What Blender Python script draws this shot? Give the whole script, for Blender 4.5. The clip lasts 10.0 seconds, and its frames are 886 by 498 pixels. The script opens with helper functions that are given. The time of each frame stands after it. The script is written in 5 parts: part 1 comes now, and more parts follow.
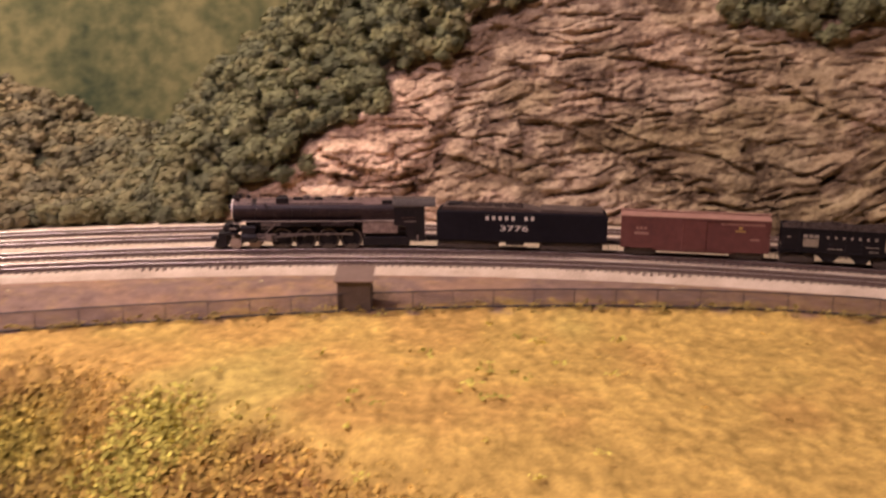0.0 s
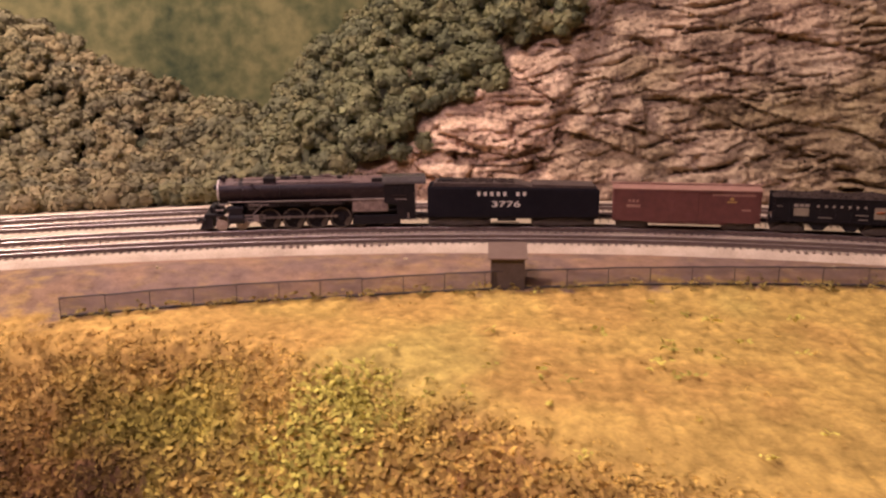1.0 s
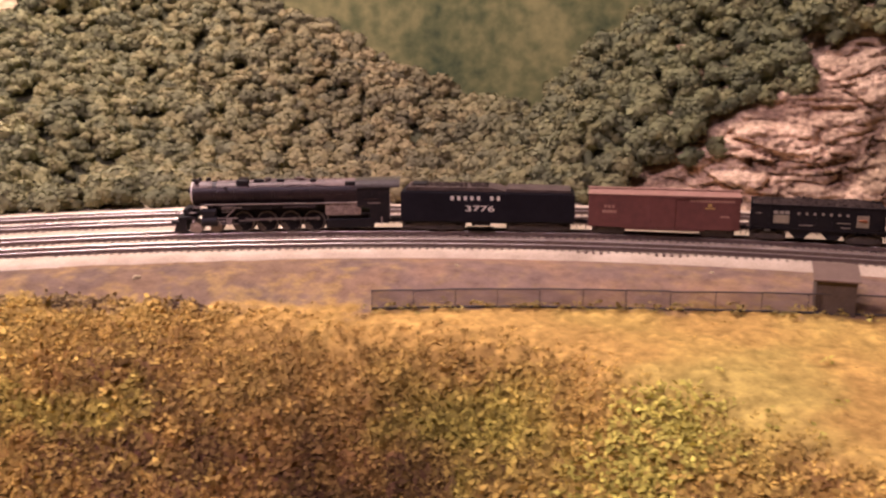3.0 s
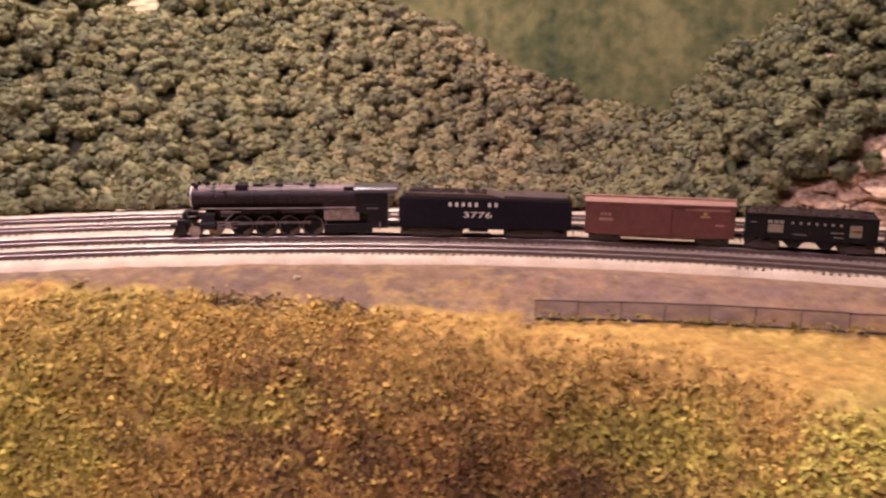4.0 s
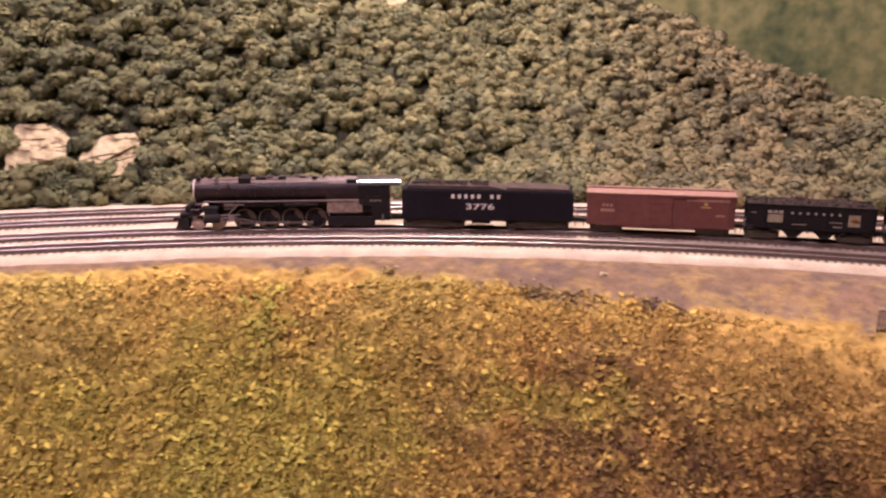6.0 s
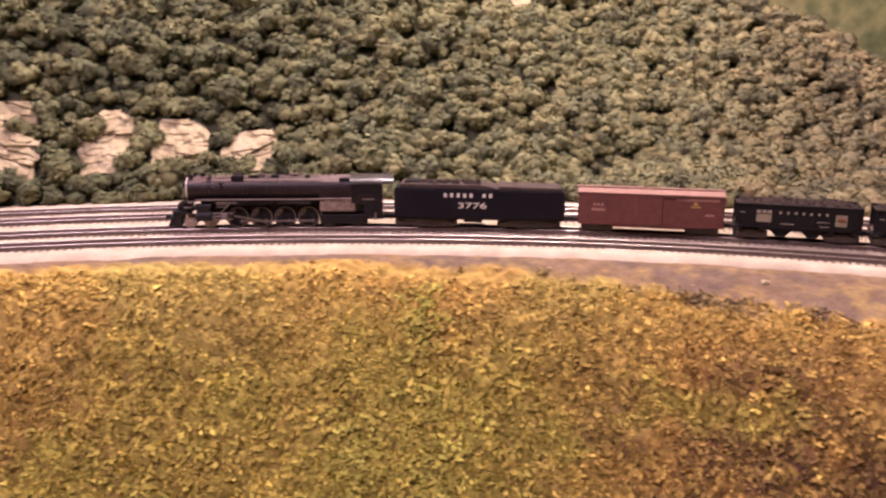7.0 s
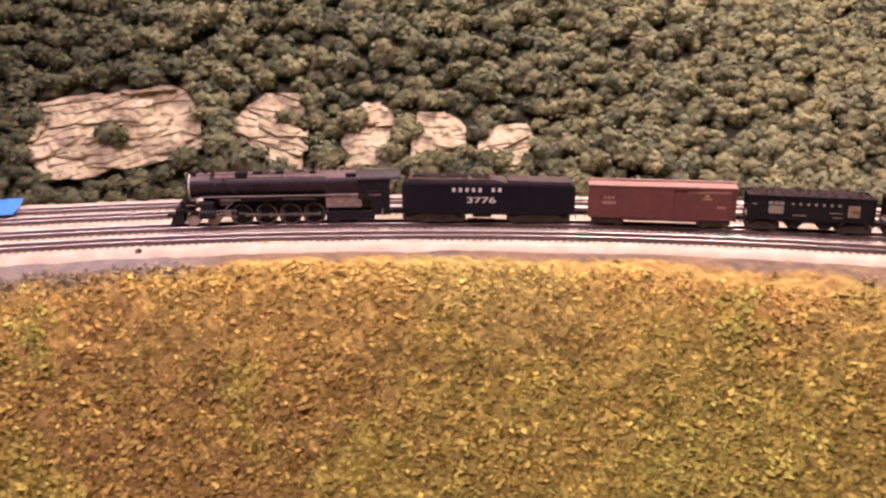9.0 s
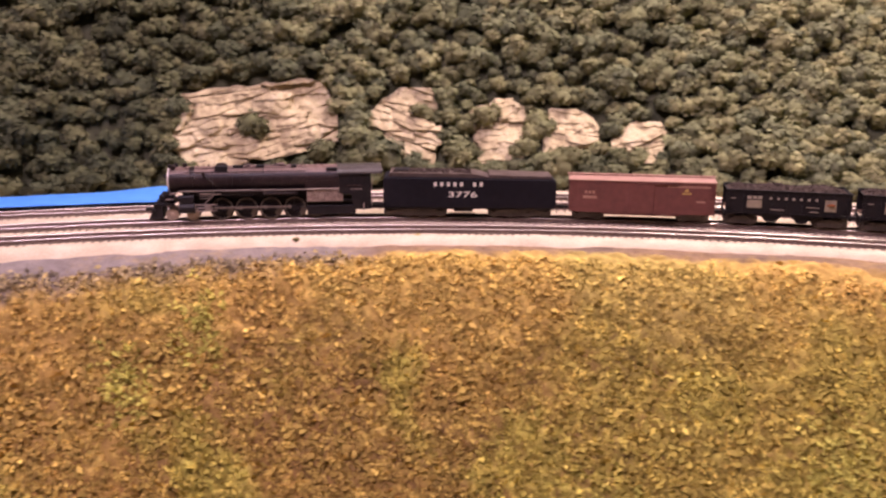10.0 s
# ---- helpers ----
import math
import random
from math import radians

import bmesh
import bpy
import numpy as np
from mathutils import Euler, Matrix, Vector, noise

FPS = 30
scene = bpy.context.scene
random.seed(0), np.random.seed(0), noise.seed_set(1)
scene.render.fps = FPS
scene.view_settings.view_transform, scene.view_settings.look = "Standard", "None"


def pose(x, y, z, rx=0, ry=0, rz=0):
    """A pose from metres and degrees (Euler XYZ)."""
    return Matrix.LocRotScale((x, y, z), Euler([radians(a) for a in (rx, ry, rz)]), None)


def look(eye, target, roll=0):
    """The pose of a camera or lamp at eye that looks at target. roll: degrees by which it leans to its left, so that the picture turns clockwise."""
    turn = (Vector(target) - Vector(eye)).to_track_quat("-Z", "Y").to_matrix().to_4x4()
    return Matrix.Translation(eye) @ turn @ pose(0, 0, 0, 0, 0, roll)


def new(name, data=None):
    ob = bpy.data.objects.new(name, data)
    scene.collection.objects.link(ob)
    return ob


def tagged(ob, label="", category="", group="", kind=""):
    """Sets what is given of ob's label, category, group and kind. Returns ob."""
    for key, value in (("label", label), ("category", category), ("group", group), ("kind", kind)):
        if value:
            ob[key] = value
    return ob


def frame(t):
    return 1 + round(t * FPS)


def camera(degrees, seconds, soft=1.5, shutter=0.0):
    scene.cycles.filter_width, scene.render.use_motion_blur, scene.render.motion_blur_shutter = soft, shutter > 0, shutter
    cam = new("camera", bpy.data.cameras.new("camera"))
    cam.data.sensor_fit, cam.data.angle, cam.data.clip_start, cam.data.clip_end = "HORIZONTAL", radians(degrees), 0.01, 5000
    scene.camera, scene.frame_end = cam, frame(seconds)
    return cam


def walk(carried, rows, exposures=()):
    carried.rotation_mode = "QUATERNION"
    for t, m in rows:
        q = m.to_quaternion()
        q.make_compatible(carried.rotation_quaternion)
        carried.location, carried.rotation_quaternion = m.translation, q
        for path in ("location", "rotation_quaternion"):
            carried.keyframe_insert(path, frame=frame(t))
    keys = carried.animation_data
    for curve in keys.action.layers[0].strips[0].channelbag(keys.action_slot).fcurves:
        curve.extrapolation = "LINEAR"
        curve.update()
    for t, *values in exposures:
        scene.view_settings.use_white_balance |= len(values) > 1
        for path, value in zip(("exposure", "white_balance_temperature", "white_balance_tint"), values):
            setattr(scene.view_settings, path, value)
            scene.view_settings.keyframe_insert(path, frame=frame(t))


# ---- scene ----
cam = camera(53.5, 10.0, soft=2.4, shutter=0.4)
PATH = [
    (0, (0.03, -0.045, 0.203), (-0.049, 1.902, -0.245), 0.1),
    (0.5, (0.012, -0.054, 0.196), (-0.203, 1.868, -0.316), -0.5),
    (1, (-0.063, -0.039, 0.194), (-0.234, 1.894, -0.288), -0.5),
    (1.5, (-0.073, -0.021, 0.2), (-0.403, 1.89, -0.289), -0.3),
    (2, (-0.087, -0.026, 0.198), (-0.583, 1.85, -0.286), -0.4),
    (3.5, (-0.164, -0.033, 0.197), (-0.89, 1.767, -0.288), -0.4),
    (4, (-0.199, -0.05, 0.202), (-1.018, 1.71, -0.279), -0.0),
    (4.5, (-0.234, -0.056, 0.201), (-1.134, 1.662, -0.287), -0.2),
    (5, (-0.262, -0.074, 0.203), (-1.228, 1.609, -0.281), -0.1),
    (5.5, (-0.292, -0.09, 0.202), (-1.332, 1.547, -0.288), -0.2),
    (7, (-0.378, -0.149, 0.201), (-1.615, 1.343, -0.293), 0.3),
    (7.5, (-0.41, -0.169, 0.201), (-1.712, 1.267, -0.293), 0.2),
    (8, (-0.442, -0.186, 0.202), (-1.789, 1.205, -0.298), 0.2),
    (8.5, (-0.472, -0.212, 0.201), (-1.882, 1.112, -0.304), -0.1),
    (9, (-0.495, -0.236, 0.2), (-1.946, 1.042, -0.309), 0.0),
    (9.5, (-0.519, -0.263, 0.198), (-2.012, 0.969, -0.306), 0.1),
    (10, (-0.542, -0.296, 0.196), (-2.088, 0.866, -0.316), 0.4),
]
EXPOSURES = [(0, 0.08, 6900, 14), (1, 0.02, 6900, 16), (2, 0.02, 6700, 17), (3.5, 0.04, 6400, 18), (5, 0.08, 6300, 18), (10, 0.25, 6250, 18)]
walk(cam, [(t, look(eye, target, roll)) for t, eye, target, roll in PATH], EXPOSURES)

# ---- world, lamps ----
CX, CY = -0.028, -0.659          # centre of the curved tracks
RAIL_Z = 0.009                   # rail head
SOFT_WARM = (1.0, 0.81, 0.77)
FILL_PINK = (1.0, 0.74, 1.0)


def at(r, a, z=0.0):
    """A place by radius and angle round the centre of the curve."""
    return Vector((CX + r * math.cos(radians(a)), CY + r * math.sin(radians(a)), z))


world = bpy.data.worlds.new("room_air")
scene.world = world
world.use_nodes = True
world.node_tree.nodes["Background"].inputs[0].default_value = (1.0, 0.87, 0.96, 1)
world.node_tree.nodes["Background"].inputs[1].default_value = 0.54


def area_lamp(name, place, target, size, watts, colour):
    data = bpy.data.lights.new(name, "AREA")
    data.shape, data.size, data.energy, data.color = "DISK", size, watts, colour
    ob = new(name, data)
    ob.matrix_world = look(place, target)
    return ob


# the second lamp, over the aisle, is an added pinkish fill
LAMPS = [(at(1.95, 124, 1.53), at(1.6, 121), 0.30, 43.0, SOFT_WARM), (Vector((-0.72, -0.45, 1.53)), Vector((-0.72, 0.0, 0)), 0.8, 31.0, FILL_PINK)]
for spot, goal, wide, watts, glow in LAMPS:
    area_lamp("key_fill_bulb", spot, goal, wide, watts, glow)

# ---- noise and mesh tools ----
LATTICE = np.random.RandomState(7).rand(64, 64, 64)


def vnoise(x, y, z=0.0):
    """Smooth value noise, 0 to 1."""
    x, y, z = np.broadcast_arrays(np.asarray(x, float), np.asarray(y, float), np.asarray(z, float))
    xi, yi, zi = np.floor(x).astype(int), np.floor(y).astype(int), np.floor(z).astype(int)
    u, v, w = x - xi, y - yi, z - zi
    u, v, w = u * u * (3 - 2 * u), v * v * (3 - 2 * v), w * w * (3 - 2 * w)
    total = 0
    for i in (0, 1):
        for j in (0, 1):
            for k in (0, 1):
                total = total + LATTICE[(xi + i) % 64, (yi + j) % 64, (zi + k) % 64] * (u if i else 1 - u) * (v if j else 1 - v) * (w if k else 1 - w)
    return total


def fbm(x, y, z=0.0, octaves=4):
    total, amp, norm = 0, 1.0, 0
    for o in range(octaves):
        total, norm = total + amp * vnoise(x * 2 ** o + 17.3 * o, y * 2 ** o + 5.1 * o, np.asarray(z) * 2 ** o + 9.7 * o), norm + amp
        amp *= 0.5
    return total / norm


def smooth(e0, e1, x):
    t = np.clip((np.asarray(x, float) - e0) / (e1 - e0), 0, 1)
    return t * t * (3 - 2 * t)


def grid_mesh(name, X, Y, Z, colours=None, shade=True):
    n, m = X.shape
    idx = np.arange(n * m).reshape(n, m)
    quads = np.stack([idx[:-1, :-1], idx[1:, :-1], idx[1:, 1:], idx[:-1, 1:]], -1).reshape(-1, 4)
    return raw_mesh(name, np.stack([X, Y, Z], -1).reshape(-1, 3), quads, None if colours is None else colours.reshape(-1, 3), shade)


def raw_mesh(name, verts, faces, colours=None, shade=False):
    """A mesh from arrays; all faces have the same number of corners."""
    me = bpy.data.meshes.new(name)
    k = faces.shape[1]
    me.vertices.add(len(verts))
    me.vertices.foreach_set("co", np.ascontiguousarray(verts, dtype=np.float32).ravel())
    me.loops.add(faces.size)
    me.loops.foreach_set("vertex_index", np.ascontiguousarray(faces, dtype=np.int32).ravel())
    me.polygons.add(len(faces))
    me.polygons.foreach_set("loop_start", np.arange(0, faces.size, k, dtype=np.int32))
    me.update(calc_edges=True)
    if shade:
        me.polygons.foreach_set("use_smooth", np.ones(len(faces), dtype=bool))
    if colours is not None:
        layer = me.attributes.new("tint", "FLOAT_COLOR", "POINT")
        layer.data.foreach_set("color", np.concatenate([colours, np.ones((len(colours), 1))], 1).astype(np.float32).ravel())
    me.validate()
    return me


def part(name, bm, material, parent=None, label="", shade=False):
    """Links a bmesh as one mesh object under a thing or a part."""
    me = bpy.data.meshes.new(name)
    bm.to_mesh(me)
    bm.free()
    return part_mesh(name, me, material, parent, label, shade)


def part_mesh(name, me, material, parent=None, label="", shade=False):
    if shade:
        for p in me.polygons:
            p.use_smooth = True
    if not me.materials:
        me.materials.append(material)
    ob = new(name, me)
    ob.parent = parent
    if label:
        tagged(ob, label)
    return ob


def box(bm, x0, x1, y0, y1, z0, z1, bevel=0.0):
    b = bmesh.new()
    bmesh.ops.create_cube(b, size=1.0)
    for v in b.verts:
        v.co = ((x0 + x1) / 2 + v.co.x * (x1 - x0), (y0 + y1) / 2 + v.co.y * (y1 - y0), (z0 + z1) / 2 + v.co.z * (z1 - z0))
    if bevel:
        bmesh.ops.bevel(b, geom=b.edges[:], offset=bevel, segments=1, affect="EDGES")
    merge(bm, b)
    return bm


def merge(bm, other):
    me = bpy.data.meshes.new("scratch")
    other.to_mesh(me)
    other.free()
    bm.from_mesh(me)
    bpy.data.meshes.remove(me)


def tube(bm, p0, p1, r0, r1=None, seg=16, caps=True):
    """A round bar from p0 to p1."""
    p0, p1 = Vector(p0), Vector(p1)
    b = bmesh.new()
    bmesh.ops.create_cone(b, segments=seg, radius1=r0, radius2=r0 if r1 is None else r1, depth=(p1 - p0).length, cap_ends=caps)
    turn = (p1 - p0).to_track_quat("Z", "Y").to_matrix().to_4x4()
    bmesh.ops.transform(b, matrix=Matrix.Translation((p0 + p1) / 2) @ turn, verts=b.verts[:])
    merge(bm, b)
    return bm


def prism(bm, outline, y0, y1):
    """An outline in x and z, pulled from y0 to y1."""
    lo = [bm.verts.new((x, y0, z)) for x, z in outline]
    hi = [bm.verts.new((x, y1, z)) for x, z in outline]
    bm.faces.new(lo)
    bm.faces.new(hi[::-1])
    for i in range(len(lo)):
        j = (i + 1) % len(lo)
        bm.faces.new((lo[j], lo[i], hi[i], hi[j]))
    bmesh.ops.recalc_face_normals(bm, faces=bm.faces[:])
    return bm


# ---- materials ----
def material(name, colours, scale, rough=0.8, metal=0.0, bump=0.3, fine=6.0, tint=False, vary=0.0, spread=0.5, spec=0.5, bump_scale=None):
    """Two or three colours mixed by noise at two scales, with relief."""
    mat = bpy.data.materials.new(name)
    mat.use_nodes = True
    nodes, links = mat.node_tree.nodes, mat.node_tree.links
    shader = nodes["Principled BSDF"]
    place = nodes.new("ShaderNodeTexCoord")
    big, small = nodes.new("ShaderNodeTexNoise"), nodes.new("ShaderNodeTexNoise")
    big.inputs["Scale"].default_value, small.inputs["Scale"].default_value = scale, scale * fine
    big.inputs["Detail"].default_value, small.inputs["Detail"].default_value = 5, 6
    links.new(place.outputs["Object"], big.inputs["Vector"])
    links.new(place.outputs["Object"], small.inputs["Vector"])
    add = nodes.new("ShaderNodeMix")
    add.data_type = "FLOAT"
    add.inputs[0].default_value = 0.45
    links.new(big.outputs[0], add.inputs[2])
    links.new(small.outputs[0], add.inputs[3])
    ramp = nodes.new("ShaderNodeValToRGB")
    links.new(add.outputs[0], ramp.inputs[0])
    lo, hi = 0.5 - spread * 0.4, 0.5 + spread * 0.4
    ramp.color_ramp.elements[0].position, ramp.color_ramp.elements[1].position = lo, hi
    ramp.color_ramp.elements[0].color, ramp.color_ramp.elements[1].color = (*colours[0], 1), (*colours[-1], 1)
    if len(colours) == 3:
        ramp.color_ramp.elements.new(0.5).color = (*colours[1], 1)
    colour = ramp.outputs[0]
    if tint:
        attr = nodes.new("ShaderNodeAttribute")
        attr.attribute_name = "tint"
        times = nodes.new("ShaderNodeMix")
        times.data_type, times.blend_type = "RGBA", "MULTIPLY"
        times.inputs[0].default_value = 1.0
        links.new(colour, times.inputs[6])
        links.new(attr.outputs["Color"], times.inputs[7])
        colour = times.outputs[2]
    if vary:
        info, shift = nodes.new("ShaderNodeObjectInfo"), nodes.new("ShaderNodeHueSaturation")
        span = nodes.new("ShaderNodeMapRange")
        span.inputs[3].default_value, span.inputs[4].default_value = 1 - vary, 1 + vary
        links.new(info.outputs["Random"], span.inputs[0])
        links.new(span.outputs[0], shift.inputs["Value"])
        links.new(colour, shift.inputs["Color"])
        colour = shift.outputs[0]
    links.new(colour, shader.inputs["Base Color"])
    shader.inputs["Roughness"].default_value, shader.inputs["Metallic"].default_value = rough, metal
    shader.inputs["Specular IOR Level"].default_value = spec
    if bump:
        relief = nodes.new("ShaderNodeBump")
        relief.inputs["Strength"].default_value, relief.inputs["Distance"].default_value = bump, 0.3 / (bump_scale or scale * fine)
        links.new(small.outputs[0], relief.inputs["Height"])
        links.new(relief.outputs[0], shader.inputs["Normal"])
    return mat


def glowing(name, colour, strength):
    mat = bpy.data.materials.new(name)
    mat.use_nodes = True
    shader = mat.node_tree.nodes["Principled BSDF"]
    shader.inputs["Emission Color"].default_value, shader.inputs["Emission Strength"].default_value = (*colour, 1), strength
    return mat


def mesh_wire(name, colour, cover):
    """Fine wire netting, too fine to tell its wires apart."""
    mat = bpy.data.materials.new(name)
    mat.use_nodes = True
    nodes, links = mat.node_tree.nodes, mat.node_tree.links
    shader, mix, clear = nodes["Principled BSDF"], nodes.new("ShaderNodeMixShader"), nodes.new("ShaderNodeBsdfTransparent")
    shader.inputs["Base Color"].default_value, shader.inputs["Roughness"].default_value = (*colour, 1), 0.7
    mix.inputs[0].default_value = cover
    links.new(clear.outputs[0], mix.inputs[1])
    links.new(shader.outputs[0], mix.inputs[2])
    links.new(mix.outputs[0], nodes["Material Output"].inputs[0])
    return mat


m_soil = material("soil", [(0.62, 0.60, 0.58), (0.95, 0.95, 0.95), (1.22, 1.22, 1.18)], 70, 0.95, bump=0.9, fine=6, tint=True, spec=0.1)
m_tuft = material("turf", [(0.72, 0.72, 0.74), (1.12, 1.1, 1.04)], 160, 0.95, bump=0.0, tint=True, spec=0.1)
m_ballast = material("ballast", [(0.38, 0.290, 0.200), (0.57, 0.455, 0.325), (0.73, 0.610, 0.46)], 45, 0.9, bump=0.8, fine=16, spec=0.2, spread=0.6)
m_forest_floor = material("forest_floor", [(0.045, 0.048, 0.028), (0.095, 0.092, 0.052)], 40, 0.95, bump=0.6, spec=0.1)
m_leaf = material("foliage", [(0.74, 0.76, 0.82), (0.97, 0.97, 0.98), (1.16, 1.15, 1.10)], 90, 0.95, bump=0.5, tint=True, vary=0.14, spec=0.1)
m_cliff = material("cliff_plaster", [(0.16, 0.112, 0.082), (0.43, 0.325, 0.235), (0.66, 0.53, 0.40)], 30, 0.9, bump=0.9, fine=7, spread=0.38, tint=True, spec=0.2)
m_pale_rock = material("pale_rock", [(0.26, 0.190, 0.11), (0.50, 0.405, 0.235), (0.66, 0.560, 0.365)], 26, 0.9, bump=0.5, fine=6, spec=0.2)
m_rail = material("rail_steel", [(0.50, 0.43, 0.36), (0.68, 0.60, 0.52)], 90, 0.34, metal=1.0, bump=0.05)
m_rail_side = material("rail_rust", [(0.08, 0.05, 0.036), (0.16, 0.105, 0.075)], 120, 0.8, bump=0.1)
m_tie = material("tie_wood", [(0.20, 0.150, 0.112), (0.42, 0.325, 0.245)], 150, 0.9, bump=0.3)
m_black = material("loco_black", [(0.007, 0.006, 0.007), (0.022, 0.016, 0.016)], 60, 0.55, bump=0.05, spec=0.25)
m_boiler = material("weathered_boiler", [(0.013, 0.008, 0.008), (0.030, 0.018, 0.016), (0.062, 0.037, 0.031)], 45, 0.44, metal=0.0, bump=0.08, spec=0.28)
# paler colour for dust and for the lamp's highlight on top
m_dusty_lit_jacket = material("dusty_lit_jacket", [(0.075, 0.045, 0.038), (0.160, 0.102, 0.085), (0.29, 0.195, 0.160)], 60, 0.46, bump=0.12, spec=0.3, spread=0.7)
m_tyre = material("worn_tyre_steel", [(0.055, 0.042, 0.034), (0.20, 0.155, 0.12)], 140, 0.34, metal=0.5, bump=0.05)
m_streaked = material("streaked_tan_paint", [(0.060, 0.038, 0.030), (0.25, 0.175, 0.135), (0.46, 0.35, 0.28)], 170, 0.7, bump=0.15, fine=4, spread=0.55)
m_roof_metal = material("cab_roof_metal", [(0.06, 0.05, 0.045), (0.10, 0.085, 0.08)], 50, 0.22, bump=0.03, spec=0.9)
m_tender = material("tender_black", [(0.005, 0.004, 0.007), (0.013, 0.011, 0.015)], 30, 0.6, bump=0.04, spec=0.18)
m_tender_top = material("dusty_tender_top", [(0.055, 0.038, 0.030), (0.13, 0.095, 0.078)], 90, 0.8, bump=0.3, spec=0.15)
m_steel = material("bright_rod_steel", [(0.45, 0.40, 0.34), (0.60, 0.55, 0.48)], 80, 0.3, metal=0.9, bump=0.05)
m_grime = material("pale_firebox_paint", [(0.10, 0.075, 0.06), (0.24, 0.185, 0.155), (0.36, 0.29, 0.25)], 110, 0.7, bump=0.2, spread=0.7)
m_wheel = material("wheel_grime", [(0.05, 0.038, 0.03), (0.13, 0.10, 0.08)], 120, 0.55, metal=0.3, bump=0.1)
m_pilot_wheel = material("tan_wheel", [(0.24, 0.17, 0.12), (0.46, 0.35, 0.26)], 140, 0.5, metal=0.2, bump=0.1)
m_board_edge = material("worn_pale_edge", [(0.26, 0.20, 0.17), (0.48, 0.40, 0.34)], 90, 0.6, bump=0.05)
m_rod = material("worn_rod_steel", [(0.13, 0.10, 0.085), (0.27, 0.22, 0.18)], 120, 0.45, metal=0.4, bump=0.05)
m_brass_face = material("graphite_front", [(0.60, 0.52, 0.44), (0.80, 0.72, 0.62)], 80, 0.5, metal=0.1, bump=0.05)
m_oxide = material("oxide_red", [(0.105, 0.034, 0.026), (0.150, 0.048, 0.035), (0.185, 0.066, 0.050)], 28, 0.7, bump=0.08)
# the oxide red made paler, with the overhead light put into the colour
m_oxide_lit_roof = material("oxide_lit_roof", [(0.30, 0.150, 0.110), (0.44, 0.25, 0.185)], 40, 0.55, bump=0.1)
m_hopper = material("hopper_black", [(0.007, 0.006, 0.007), (0.019, 0.015, 0.015)], 40, 0.6, bump=0.05, spec=0.2)
m_coal = material("coal", [(0.016, 0.011, 0.010), (0.085, 0.060, 0.048)], 300, 0.95, bump=0.9, fine=3, spec=0.08)
m_letter = material("cream_lettering", [(0.66, 0.60, 0.50), (0.78, 0.72, 0.62)], 60, 0.7, bump=0.0)
m_faint = material("faded_lettering", [(0.30, 0.14, 0.10), (0.46, 0.27, 0.18)], 60, 0.7, bump=0.0)
m_gold = material("yellow_lettering", [(0.42, 0.26, 0.06), (0.52, 0.34, 0.10)], 60, 0.7, bump=0.0)
m_orange = material("orange_herald", [(0.36, 0.095, 0.03), (0.44, 0.14, 0.05)], 60, 0.7, bump=0.0)
m_shed_wall = material("shed_boards", [(0.07, 0.05, 0.035), (0.13, 0.095, 0.07)], 90, 0.85, bump=0.3)
m_shed_roof = material("shed_roof", [(0.15, 0.095, 0.066), (0.21, 0.14, 0.10)], 70, 0.85, bump=0.2)
m_post = material("fence_post", [(0.03, 0.024, 0.024), (0.07, 0.055, 0.05)], 90, 0.7, bump=0.1)
m_net = mesh_wire("fence_netting", (0.055, 0.030, 0.020), 0.40)
m_blue = material("blue_tape", [(0.055, 0.23, 0.72), (0.085, 0.30, 0.82)], 12, 0.65, bump=0.1)
m_backdrop = material("painted_backdrop", [(0.080, 0.105, 0.055), (0.200, 0.205, 0.092), (0.36, 0.325, 0.145)], 5.5, 0.9, bump=0.02, fine=6.0, spread=0.34, spec=0.1)
m_wall = material("room_wall", [(0.50, 0.44, 0.36), (0.56, 0.50, 0.42)], 2, 0.9, bump=0.05)
m_ceiling = material("ceiling_paint", [(0.66, 0.60, 0.52), (0.74, 0.68, 0.60)], 2, 0.9, bump=0.05)
m_floor = material("room_floor", [(0.16, 0.13, 0.10), (0.22, 0.18, 0.14)], 3, 0.7, bump=0.05)
m_fascia = material("fascia_board", [(0.05, 0.07, 0.045), (0.07, 0.09, 0.06)], 4, 0.6, bump=0.05)
m_bulb = glowing("lamp_diffuser", SOFT_WARM, 6.0)
m_lamp_rim = material("lamp_rim", [(0.6, 0.58, 0.55), (0.7, 0.68, 0.64)], 8, 0.4, bump=0.02)

# ---- ground ----
# angle, foot of the hill, then a point half way up, then the crest (radius, height)
HILL = [(70, 1.600, 1.645, 0.140, 1.78, 0.38), (84, 1.605, 1.655, 0.130, 1.78, 0.38), (90, 1.615, 1.690, 0.160, 1.82, 0.35),
        (95, 1.630, 1.695, 0.095, 1.87, 0.27), (98, 1.640, 1.695, 0.085, 1.95, 0.214), (100, 1.645, 1.70, 0.066, 2.03, 0.158),
        (102.6, 1.680, 1.80, 0.018, 2.10, 0.064), (106, 1.86, 1.95, 0.000, 2.18, 0.104), (109.3, 1.90, 2.00, 0.008, 2.24, 0.163),
        (112, 1.86, 1.93, 0.000, 2.27, 0.208), (117, 1.78, 1.90, 0.043, 2.30, 0.274), (125, 1.69, 1.836, 0.110, 2.20, 0.33),
        (131, 1.648, 1.72, 0.068, 2.05, 0.41), (140, 1.648, 1.72, 0.080, 1.97, 0.45), (150, 1.648, 1.70, 0.090, 1.93, 0.50), (185, 1.650, 1.69, 0.075, 1.93, 0.52)]
HILL_A = [h[0] for h in HILL]
